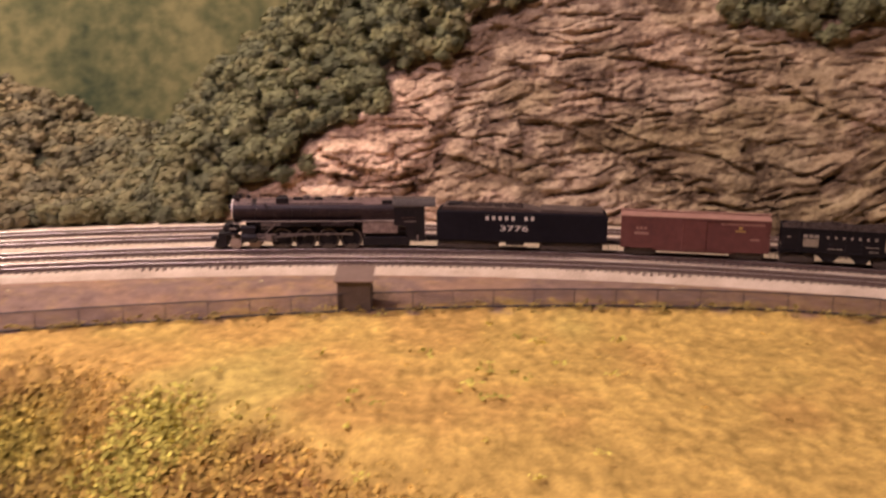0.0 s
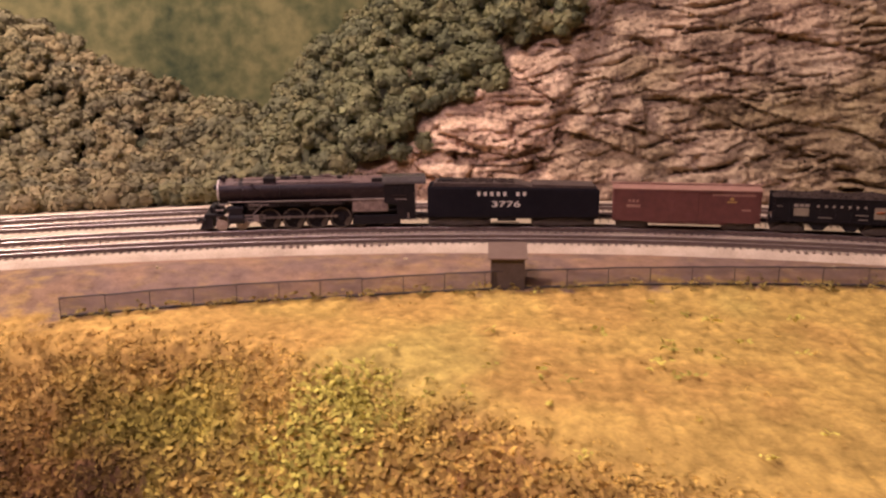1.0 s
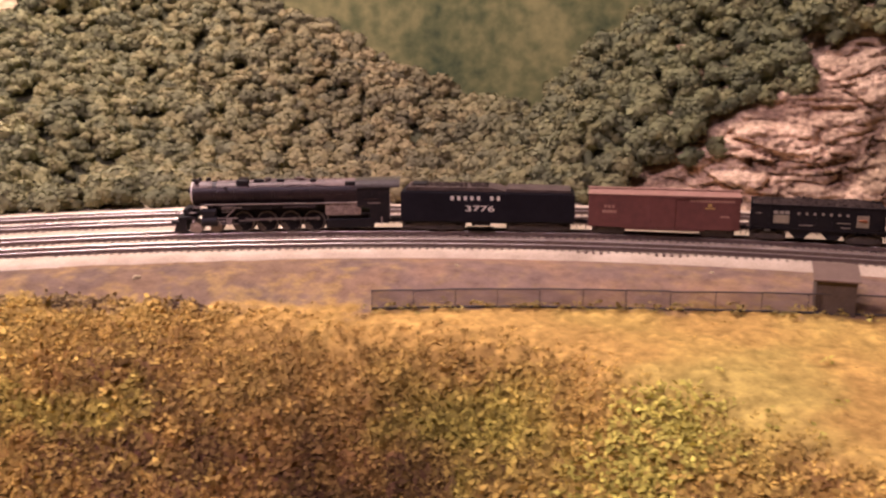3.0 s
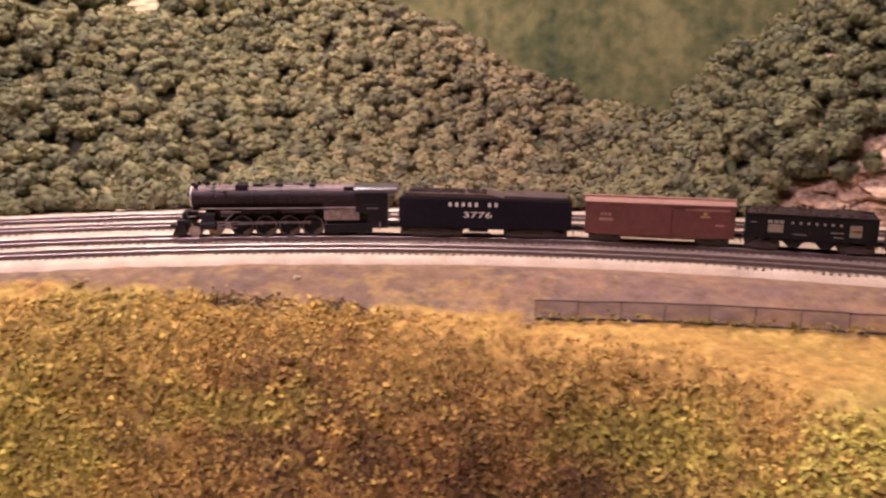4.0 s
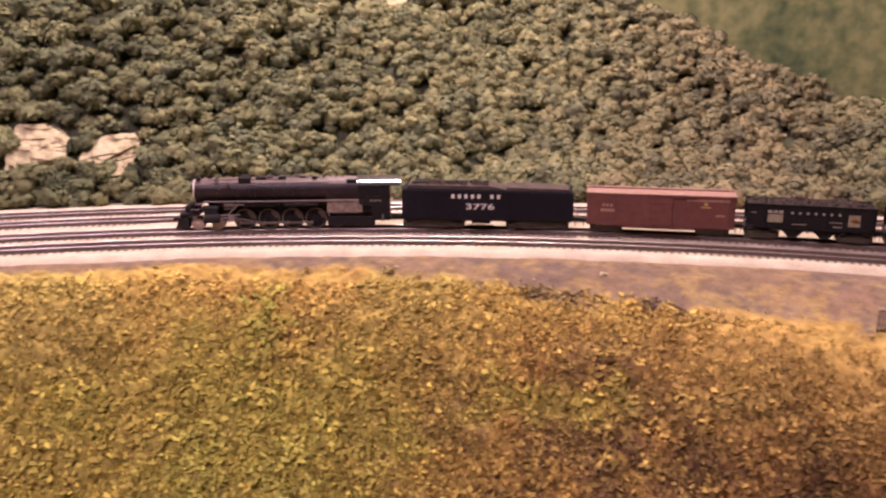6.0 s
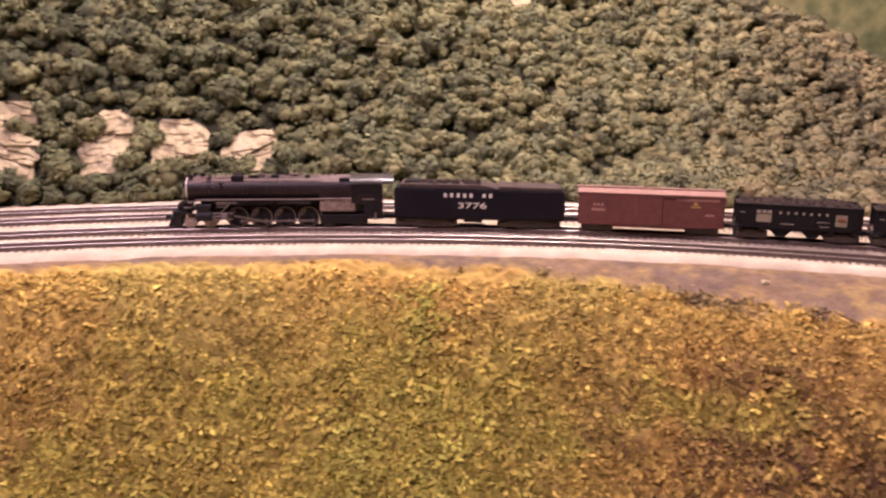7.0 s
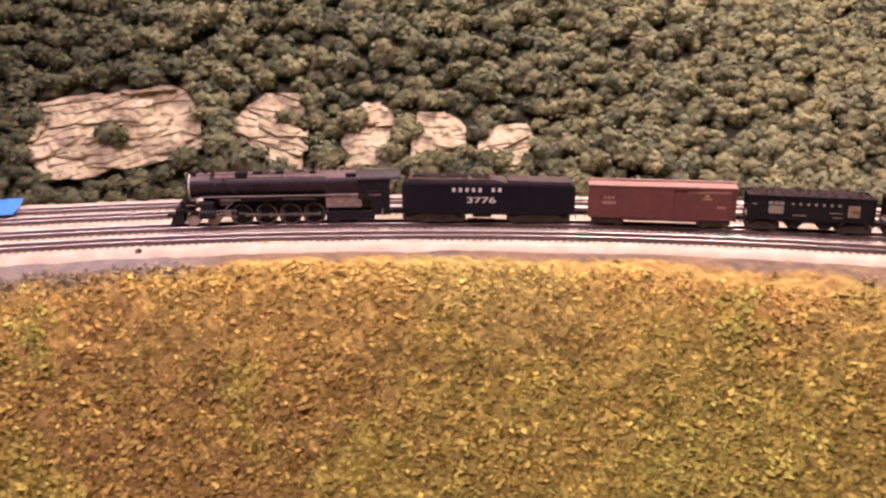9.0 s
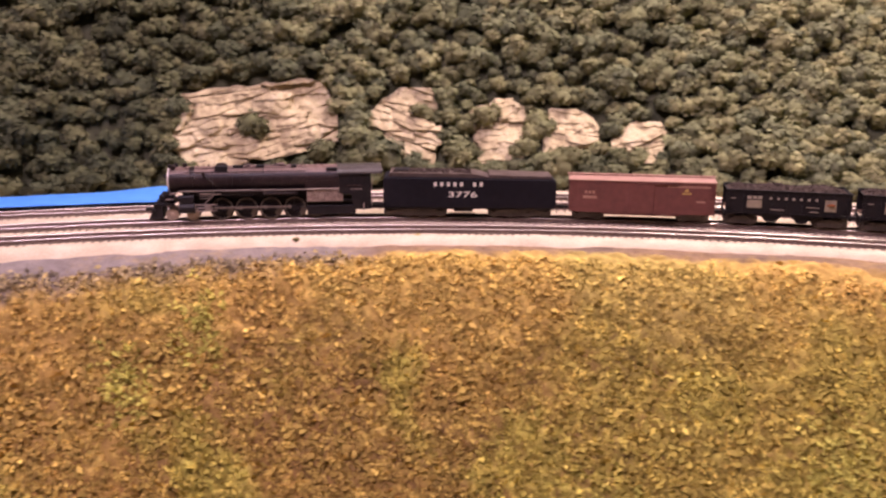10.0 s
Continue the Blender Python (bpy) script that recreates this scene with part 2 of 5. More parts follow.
# angle, crest of the grass bank, its slope
BANK = [(55, 0.93, 0.4), (82, 0.95, 0.4), (90, 1.02, 0.5), (97, 1.14, 0.8), (102, 1.215, 0.95), (109, 1.245, 1.4), (118, 1.29, 1.45), (125, 1.295, 1.6), (140, 1.315, 1.7), (150, 1.325, 1.9), (160, 1.335, 1.9), (185, 1.34, 1.9)]
BANK_A = [b[0] for b in BANK]


def hill_z(r, a):
    foot, rm, zm, rt, zt = (np.interp(a, HILL_A, [h[k] for h in HILL]) for k in range(1, 6))
    z0 = -0.028 * np.exp(-((a - 107.5) / 5.5) ** 2) * smooth(1.64, 1.75, r)
    rise = np.where(r < rm, np.clip((r - foot) / (rm - foot), 0, 1) * zm, zm + (r - rm) / (rt - rm) * (zt - zm))
    over = np.clip(r - rt, 0, 1)
    rise = np.where(r > rt, zt - 0.9 * over, rise)
    return z0 + rise


def bank_z(r, a):
    crest, slope = (np.interp(a, BANK_A, [b[k] for b in BANK]) for k in (1, 2))
    top = -0.013 * smooth(1.365, 1.285, r)
    d = crest + 0.012 - r
    fall = slope * 0.5 * (d + np.sqrt(d * d + 0.02 ** 2)) - slope * 0.5 * (-0.06 + np.sqrt(0.06 ** 2 + 0.02 ** 2))
    return np.maximum(top - np.maximum(fall, 0), -0.42)


def xy(r, a):
    return CX + r * np.cos(np.radians(a)), CY + r * np.sin(np.radians(a))


def lerp(c0, c1, w):
    w = np.asarray(w)[..., None]
    return np.asarray(c0) * (1 - w) + np.asarray(c1) * w


STRAW, ORANGE, BROWN, OLIVE, DIRT, GREY = (0.55, 0.365, 0.100), (0.46, 0.245, 0.078), (0.185, 0.092, 0.052), (0.50, 0.455, 0.085), (0.235, 0.152, 0.096), (0.180, 0.124, 0.092)
FENCE = [(60, 1.352), (79, 1.334), (88, 1.316), (98, 1.294), (107, 1.282), (111, 1.292), (118, 1.312), (122, 1.336), (125, 1.352), (128, 1.352), (131, 1.362), (145.5, 1.364), (147.5, 1.350), (153, 1.344), (180, 1.345)]


def bank_colour(r, a, z, lift=0.5):
    """Ground cover: straw on the flat, brown and orange scrub on the bank, olive patches, bare soil beside the tracks.
    Shade near angle 107 is put into the scrub's colour. lift: 1 on the tips of the cover, 0 in its hollows.
    """
    x, y = xy(r, a)
    n = fbm(x * 9, y * 9, z * 9 + 3.1)
    n2 = fbm(x * 38, y * 38, z * 38 + 8.7)
    crest = np.interp(a, BANK_A, [b[1] for b in BANK])
    slope = smooth(-0.015, 0.04, crest - r + (n - 0.5) * 0.12)
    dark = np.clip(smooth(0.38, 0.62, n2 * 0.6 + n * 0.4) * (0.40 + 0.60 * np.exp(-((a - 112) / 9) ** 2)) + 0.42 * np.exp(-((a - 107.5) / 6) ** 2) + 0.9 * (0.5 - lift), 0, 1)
    scrub = lerp(ORANGE, BROWN, dark)
    green = np.clip(1.0 * np.exp(-((a - 127) / 5.5) ** 2) + 0.5 * np.exp(-((a - 137) / 4.0) ** 2) + 0.30 * smooth(124, 132, a) + 0.5 * np.exp(-((a - 99) / 4) ** 2) + 0.75 * smooth(0.54, 0.68, fbm(x * 14, y * 14, z * 14 + 21.0)), 0, 1)
    scrub = lerp(scrub, np.broadcast_to(OLIVE, scrub.shape), green * np.clip(0.25 + 0.9 * lift, 0, 1))
    # brown scrub near angle 107 darkened further by painted shade
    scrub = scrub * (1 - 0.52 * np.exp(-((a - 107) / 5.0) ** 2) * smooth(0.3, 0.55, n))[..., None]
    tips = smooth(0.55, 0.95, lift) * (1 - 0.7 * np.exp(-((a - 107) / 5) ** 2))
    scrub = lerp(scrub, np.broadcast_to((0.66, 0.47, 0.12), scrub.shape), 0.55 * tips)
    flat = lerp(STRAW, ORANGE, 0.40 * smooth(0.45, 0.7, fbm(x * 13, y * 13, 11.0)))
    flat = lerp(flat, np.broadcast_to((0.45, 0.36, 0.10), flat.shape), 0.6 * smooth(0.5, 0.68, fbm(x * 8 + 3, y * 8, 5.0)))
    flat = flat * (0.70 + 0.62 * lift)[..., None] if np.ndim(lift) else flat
    c = flat * (1 - slope[..., None]) + scrub * slope[..., None]
    edge_r = np.interp(a, [f[0] for f in FENCE], [f[1] for f in FENCE])
    bare = smooth(-0.008, 0.010, r - edge_r + ((fbm(x * 85, y * 85, 44.0) - 0.5) * 0.045 + (n2 - 0.5) * 0.02) * (0.35 + 0.65 * smooth(126, 118, a)))
    soil = lerp(DIRT, GREY, smooth(0.42, 0.62, fbm(x * 20, y * 20, 2.0)))
    soil = soil * lerp((1, 1, 1), (1.28, 1.22, 1.26), smooth(112, 104, a)) * (0.8 + 0.4 * fbm(x * 120, y * 120, 37.0))[..., None]
    soil = lerp(soil, np.broadcast_to((0.235, 0.205, 0.195), soil.shape), 0.75 * smooth(145.5, 148, a))
    soil = lerp(soil, np.broadcast_to(STRAW, soil.shape), (0.24 + 0.20 * smooth(103, 109, a) * smooth(128, 122, a)) * smooth(0.46, 0.70, 0.35 * fbm(x * 75, y * 75, 31.0) + 0.35 * fbm(x * 210, y * 210, 33.0) + 0.3 * n))
    return c * (1 - bare[..., None]) + soil * bare[..., None]


def bank_relief(r, a):
    """The bank's roughness, plain height, puffs, lumps and how far its cover stands up."""
    x, y = xy(r, a)
    crest = np.interp(a, BANK_A, [b[1] for b in BANK])
    edge = np.interp(a, [f[0] for f in FENCE], [f[1] for f in FENCE])
    rough = np.maximum(0.34 + 0.66 * smooth(-0.035, 0.03, crest - r), 0.8 * smooth(108, 115, a)) * (0.12 + 0.88 * smooth(0.012, -0.004, r - edge))
    z0 = bank_z(r, a)
    wx, wy, wz = (q + 0.010 * (vnoise(x * 60, y * 60, z0 * 60 + shift) - 0.5) for q, shift in ((x, 0), (y, 9), (z0, 17)))
    puff = np.abs(2 * vnoise(wx * 88, wy * 88, wz * 88 + 1.0) - 1)
    small = np.abs(2 * vnoise(wx * 190, wy * 190, wz * 190 + 5.0) - 1)
    fluff = np.clip(0.15 + 1.0 * puff + 0.55 * (small - 0.4) + 0.35 * (vnoise(x * 380, y * 380, z0 * 380) - 0.5), 0, 1)
    lumpy = fbm(x * 24, y * 24, z0 * 24 + 4.0, 3)
    grit = vnoise(x * 260, y * 260, z0 * 260 + 2.0) * 0.6 + vnoise(x * 120, y * 120, z0 * 120 + 6.0) * 0.4
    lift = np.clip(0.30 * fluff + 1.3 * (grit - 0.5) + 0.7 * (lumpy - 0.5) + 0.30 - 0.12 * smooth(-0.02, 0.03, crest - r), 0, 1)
    return rough, z0, fluff, lumpy, lift


# the bank between the aisle and the tracks
A, R = np.meshgrid(np.arange(56, 178, 0.10), np.concatenate([np.arange(0.90, 1.06, 0.006), np.arange(1.06, 1.20, 0.0024), np.arange(1.20, 1.395, 0.0017)]), indexing="ij")
X, Y = xy(R, A)
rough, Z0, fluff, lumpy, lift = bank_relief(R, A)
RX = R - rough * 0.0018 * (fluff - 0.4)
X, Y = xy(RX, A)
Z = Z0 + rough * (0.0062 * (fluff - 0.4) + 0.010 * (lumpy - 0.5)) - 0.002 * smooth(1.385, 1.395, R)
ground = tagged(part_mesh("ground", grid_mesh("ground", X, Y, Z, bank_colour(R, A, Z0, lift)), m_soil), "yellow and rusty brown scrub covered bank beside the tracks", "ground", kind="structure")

# the stone bed under the tracks
A, R = np.meshgrid(np.arange(56, 178, 0.25), np.arange(1.372, 1.665, 0.0035), indexing="ij")
X, Y = xy(R, A)
edge = smooth(1.374, 1.390, R - 0.013 * smooth(114, 103, A) + 0.012 * (fbm(X * 30, Y * 30, 6.0) - 0.5))
Z = -0.006 + 0.0105 * edge - 0.004 * smooth(1.61, 1.64, R) + 0.0016 * (fbm(X * 160, Y * 160, 2.0, 3) - 0.5) + 0.002 * (fbm(X * 22, Y * 22, 7.0) - 0.5)
tagged(part_mesh("trackbed", grid_mesh("trackbed", X, Y, Z, shade=True), m_ballast), "pale tan stone ballast bed under the tracks", "track bed", kind="structure")

# the hill
A, R = np.meshgrid(np.arange(56, 178, 0.35), np.arange(1.60, 2.62, 0.010), indexing="ij")
X, Y = xy(R, A)
behind = 0.055 * smooth(100, 96.5, A)
Z = hill_z(R - behind, A) + 0.012 * (fbm(X * 12, Y * 12, 3.0) - 0.5) * smooth(1.65, 1.75, R) - 0.003
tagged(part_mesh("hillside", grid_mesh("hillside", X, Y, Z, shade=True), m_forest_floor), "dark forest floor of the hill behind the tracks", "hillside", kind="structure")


# ---- cliff ----
def slabs(u, v, wide, high, seed):
    """Broken rock slabs: u along the face, v up it, in metres. Returns each slab's face height (-1 to 1, tilted facets), the closeness to a crack (0 at the crack) and a number for the slab."""
    p, q = u / wide, v / high
    p = p + 0.5 * (fbm(u / wide * 0.9, v / high * 0.5, seed, 2) - 0.5)
    q = q + 1.5 * (fbm(u / wide * 0.35, v / high * 0.25, seed + 7, 4) - 0.5)
    pi, qi = np.floor(p).astype(int), np.floor(q).astype(int)
    best, second = np.full(u.shape, 9.0), np.full(u.shape, 9.0)
    face, number = np.zeros(u.shape), np.zeros(u.shape)
    s = int(seed)
    for i in (-1, 0, 1):
        for j in (-1, 0, 1):
            ci, cj = (pi + i), (qi + j)
            h = [LATTICE[(ci * 3 + s) % 64, (cj * 5 + k * 11) % 64, (s + 7 * k + ci) % 64] for k in range(5)]
            dx, dy = p - (ci + 0.1 + 0.8 * h[0]), q - (cj + 0.1 + 0.8 * h[1])
            d = np.maximum(np.abs(dx) * 0.75 + 0.2 * dy * (h[3] - 0.5), np.abs(dy) + 0.35 * dx * (h[2] - 0.5))
            f = (h[2] - 0.5) * 1.5 + (h[3] - 0.5) * 0.9 * dx - (0.05 + 0.8 * h[4]) * dy
            near = d < best
            second = np.where(near, best, np.minimum(second, d))
            face, number = np.where(near, f, face), np.where(near, h[2] * 0.6 + h[4] * 0.4, number)
            best = np.where(near, d, best)
    return face, second - best, number


def strata(u, v, high, run, seed):
    """Layered rock: u along the face, v up it. Returns how far each layer stands out (0 to 1), the open joint under it (1 in the joint) and a number for the layer."""
    q = v / high + 1.1 * (fbm(u * run * 0.35, v * run * 1.6, seed, 4) - 0.5)
    k = np.floor(q)
    f = q - k
    stand = vnoise(u * run + 7.1 * k, k * 3.7, seed)
    opened = smooth(0.45, 0.66, vnoise(u * run * 1.6 + k * 5.3, k * 1.9, seed + 3))
    joint = (1 - smooth(0.0, 0.20, f)) * opened + 0.25 * (1 - smooth(0, 0.12, 1 - f)) * opened
    return stand + 0.25 * f, joint, vnoise(u * run * 0.6 + k * 9.7, k * 2.3, seed + 8)


A, H = np.meshgrid(np.arange(66, 99.2, 0.055), np.arange(-0.012, 0.36, 0.0018), indexing="ij")
U = np.radians(A) * 1.66
foot, rm, zm, rt, zt = (np.interp(A, HILL_A, [h[k] for h in HILL]) for k in range(1, 6))
HH = np.minimum(H, np.where(A > 92, zt - 0.035, 1.0))
base_r = np.where(HH < zm, foot + (rm - foot) * np.clip(HH, -0.01, 1) / zm, rm + (rt - rm) * (HH - zm) / (zt - zm))
dip = H + 0.10 * (U - 2.58) + 0.085 * (fbm(U * 4.5, H * 5, 90.0) - 0.5) + 0.007 * (fbm(U * 24, H * 24, 93.0) - 0.5)
f1, c1, n1 = slabs(U, dip, 0.085, 0.0165, 11.0)
f2, c2, n2 = slabs(U + 0.3, dip, 0.036, 0.0068, 31.0)
big = fbm(U * 5, H * 8, 40.0)
wild = fbm(U * 70, H * 120, 12.0, 4)
f0, _, n0 = slabs(U + 1.3, H - 0.22 * (U - 2.58), 0.130, 0.040, 3.0)
_, _, n4 = slabs(U + 2.1, H + 0.35 * (U - 2.58), 0.060, 0.050, 17.0)
# each broken block carries its layers at a tilt of its own
bent = dip - 0.03 * (fbm(U * 6, H * 14, 27.0, 3) - 0.5) + 0.05 * n4 + 0.35 * (n4 - 0.5) * (U - 2.58) + 0.025 * n0
s1, j1, m1 = strata(U, bent, 0.0230, 9.0, 21.0)
s2, j2, m2 = strata(U + 0.4, bent + 0.08 * (U - 2.58), 0.0105, 19.0, 35.0)
s3, j3, _ = strata(U + 0.9, bent, 0.0046, 34.0, 52.0)
# blocks to the west of the gully, long layers to the east of it
blocky = 0.42 + 0.50 * smooth(88.5, 91.5, A + 8 * (fbm(U * 9, H * 12, 15.0) - 0.5))
gate = smooth(0.42, 0.58, fbm(U * 12, H * 20, 83.0))
out = 0.0072 * f0 + 0.0075 * f1 * blocky + 0.0040 * f2 * blocky + 0.0075 * (s1 - 0.6) + 0.0070 * (s2 - 0.6) * (1.2 - blocky) + 0.0030 * (s3 - 0.6)
out = out - (0.0125 * (1 - smooth(0.0, 0.085, c1)) * (0.10 + 0.90 * gate) + 0.0050 * (1 - smooth(0.0, 0.12, c2)) * gate) * blocky
out = out - 0.0125 * j1 * (1.15 - 0.65 * blocky) - 0.0070 * j2 * (1.1 - 0.7 * blocky) - 0.0030 * j3
out = out + 0.028 * (big - 0.5) + 0.0115 * (wild - 0.5) + 0.0050 * (n4 - 0.5)
n1, n2 = blocky * n1 + (1 - blocky) * m1, blocky * n2 + (1 - blocky) * m2
gully = 0.012 * np.exp(-((A - 89.6 + 18 * (H - 0.09)) / 0.45) ** 2)
RR = base_r + 0.004 - out + gully
border = smooth(0.0, 2.5, A - (97.4 - 46 * (H - 0.02)))
RR = RR + 0.06 * border
X, Y = xy(RR, A)
warm = np.clip(0.45 + 1.1 * (fbm(U * 9, H * 14, 51.0) - 0.5) + 0.40 * smooth(84, 94, A), 0, 1)
tone = lerp((0.62, 0.63, 0.54), (1.36, 1.23, 1.10), warm) * (0.78 + 0.28 * n1 + 0.22 * n2)[..., None]
# olive moss, with the shade of the low east end painted in
moss_shade = np.clip(smooth(0.50, 0.66, fbm(U * 12, H * 20, 71.0)) * 0.55 * smooth(95, 86, A) + 0.6 * smooth(0.36, 0.55, fbm(U * 8, H * 12, 77.0)) * smooth(86, 80, A) * smooth(0.20, 0.13, H), 0, 0.8)
tone = tone * (1 - moss_shade[..., None]) + np.array((0.56, 0.55, 0.36)) * moss_shade[..., None]
tagged(part_mesh("rock_cliff", grid_mesh("rock_cliff", X, Y, HH, tone, shade=False), m_cliff), "pinkish tan layered rock cut with dark cracks beside the tracks", "cliff", kind="structure")


def outline(s, v, seed):
    """Above 0 inside a rock outcrop's uneven outline; s across and v up, 0 to 1."""
    lean = {5.0: 0.55, 9.0: 0.95, 14.0: 0.45, 19.0: -0.15, 24.0: 0.25}.get(seed, 0.0)
    v2 = np.asarray(v) + lean * 0.45 * (0.55 - np.asarray(s)) * smooth(0.1, 0.9, v)
    return 1 - (np.abs(2 * s - 1) ** 2.6 + np.abs(2 * v2 - 1) ** 2.6) + 2.0 * (fbm(np.asarray(s) * 3.6, np.asarray(v) * 2.6, seed + 2, 4) - 0.5)


def pale_outcrop(a0, a1, z0, z1, seed, tilt):
    """A pale bare rock face between the trees."""
    n, m = int(abs(a0 - a1) * 22) + 12, int((z1 - z0) * 900) + 12
    s, v = np.meshgrid(np.linspace(0, 1, n), np.linspace(0, 1, m), indexing="ij")
    a = a0 + (a1 - a0) * s
    h = z0 + (z1 - z0) * v
    u = np.radians(a) * 1.7
    f1, c1, n1 = slabs(u, h + tilt * 0.35 * (u - u.mean()), 0.085, 0.027, seed)
    f2, c2, n2 = slabs(u, h + tilt * 0.35 * (u - u.mean()), 0.020, 0.0075, seed + 20)
    am = (a0 + a1) / 2
    foot, rm, zm, rt, zt = (np.interp(am, HILL_A, [q[k] for q in HILL]) for k in range(1, 6))
    surf = np.where(h < zm, foot + (rm - foot) * h / zm, rm + (rt - rm) * (h - zm) / (zt - zm))
    inside = outline(s, v, seed)
    out = -0.026 + 0.038 * smooth(-0.10, 0.10, inside) + 0.0060 * f1 + 0.0022 * f2 - 0.0038 * (1 - smooth(0, 0.10, c1)) * smooth(0.45, 0.6, fbm(u * 18, h * 24, seed + 3)) - 0.0008 * (1 - smooth(0, 0.15, c2)) + 0.020 * (fbm(u * 30, h * 30, seed) - 0.5) + 0.005 * (fbm(u * 110, h * 150, seed + 5) - 0.5)
    X, Y = xy(surf - out, a)
    ob = part_mesh("rock_outcrop", grid_mesh("rock_outcrop", X, Y, h, shade=False), m_pale_rock)
    return tagged(ob, "pale cream bare rock outcrop among dark trees", "rock", "outcrops in the wooded hillside")


OUTCROPS = [(155.1, 148.0, 0.026, 0.124, 5.0, 0.5), (146.9, 143.8, 0.026, 0.112, 9.0, -0.6), (142.7, 140.3, 0.028, 0.100, 14.0, 0.2), (139.7, 137.4, 0.028, 0.088, 19.0, -0.3), (136.9, 134.6, 0.030, 0.075, 24.0, 0.3)]
for row in OUTCROPS:
    pale_outcrop(*row)
SMALL_ROCK = (125.7, 124.3, 0.222, 0.256, 33.0, 0.1)
pale_outcrop(*SMALL_ROCK)

# ---- backdrop and room ----
A, H = np.meshgrid(np.linspace(52, 182, 120), np.linspace(-0.9, 0.95, 12), indexing="ij")
X, Y = xy(2.70 + 0 * A, A)
tagged(part_mesh("backdrop", grid_mesh("backdrop", X, Y, H, shade=True), m_backdrop), "hazy green painted backdrop behind the hills", "backdrop", kind="structure")


def slab(name, x0, x1, y0, y1, z0, z1, mat, label, category):
    return tagged(part(name, box(bmesh.new(), x0, x1, y0, y1, z0, z1), mat), label, category, kind="structure")


slab("floor", -4.2, 4.2, -4.2, 3.6, -1.15, -1.05, m_floor, "dull brown floor of the layout room", "floor")
slab("ceiling", -4.2, 4.2, -4.2, 3.6, 1.60, 1.70, m_ceiling, "plain off-white ceiling over the layout", "ceiling")
slab("wall_north", -4.2, 4.2, 3.5, 3.6, -1.05, 1.60, m_wall, "plain beige room wall", "wall")
slab("wall_south", -4.2, 4.2, -4.2, -4.1, -1.05, 1.60, m_wall, "plain beige room wall", "wall")
slab("wall_west", -4.2, -4.1, -4.1, 3.5, -1.05, 1.60, m_wall, "plain beige room wall", "wall")
slab("wall_east", 4.1, 4.2, -4.1, 3.5, -1.05, 1.60, m_wall, "plain beige room wall", "wall")
A, H = np.meshgrid(np.linspace(56, 178, 90), np.array([-1.05, -0.55, 0.0]), indexing="ij")
top = bank_z(0.90 + 0 * A, A)
X, Y = xy(0.902 + 0 * A, A)
tagged(part_mesh("fascia", grid_mesh("fascia", X, Y, np.where(H > -0.1, top - 0.004, H)), m_fascia), "dark green board closing the layout's front", "fascia", kind="structure")

# the second fixture only houses the added fill lamp
for spot, goal, wide, watts, glow in LAMPS:
    fixture = tagged(new("key_fill_lamp"), "round ceiling lamp with warm glowing diffuser; the one over the aisle is an added fill", "lamp", "ceiling lamps")
    fixture.location = (spot.x, spot.y, 1.60)
    part("rim", tube(bmesh.new(), (0, 0, -0.03), (0, 0, -0.001), wide / 2 + 0.03, seg=32), m_lamp_rim, fixture)
    part("diffuser", tube(bmesh.new(), (0, 0, -0.045), (0, 0, -0.031), wide / 2 + 0.01, seg=32), m_bulb, fixture)

# ---- tracks ----
TRACKS = [1.4155, 1.464, 1.524, 1.571]
GAUGE = 0.0168


def arc_bar(name, r0, r1, z0, z1, a0, a1, mat, parent, top=None):
    """A bar that follows the curve."""
    a = np.arange(a0, a1, 0.25)
    ring = [(r0, z0), (r0, z1 - 0.0004), (r0 + 0.0003, z1), (r1 - 0.0003, z1), (r1, z1 - 0.0004), (r1, z0)]
    V = np.array([[*xy(r, a_), z] for a_ in a for r, z in ring])
    k = len(ring)
    F = np.array([[i * k + j, (i + 1) * k + j, (i + 1) * k + j + 1, i * k + j + 1] for i in range(len(a) - 1) for j in range(k - 1)])
    me = raw_mesh(name, V, F[:, ::-1], shade=False)
    me.materials.append(mat)
    if top is not None:
        me.materials.append(top)
        me.polygons.foreach_set("material_index", np.array([1 if 1 <= j <= 3 else 0 for i in range(len(a) - 1) for j in range(k - 1)], dtype=np.int32))
    return part_mesh(name, me, mat, parent)


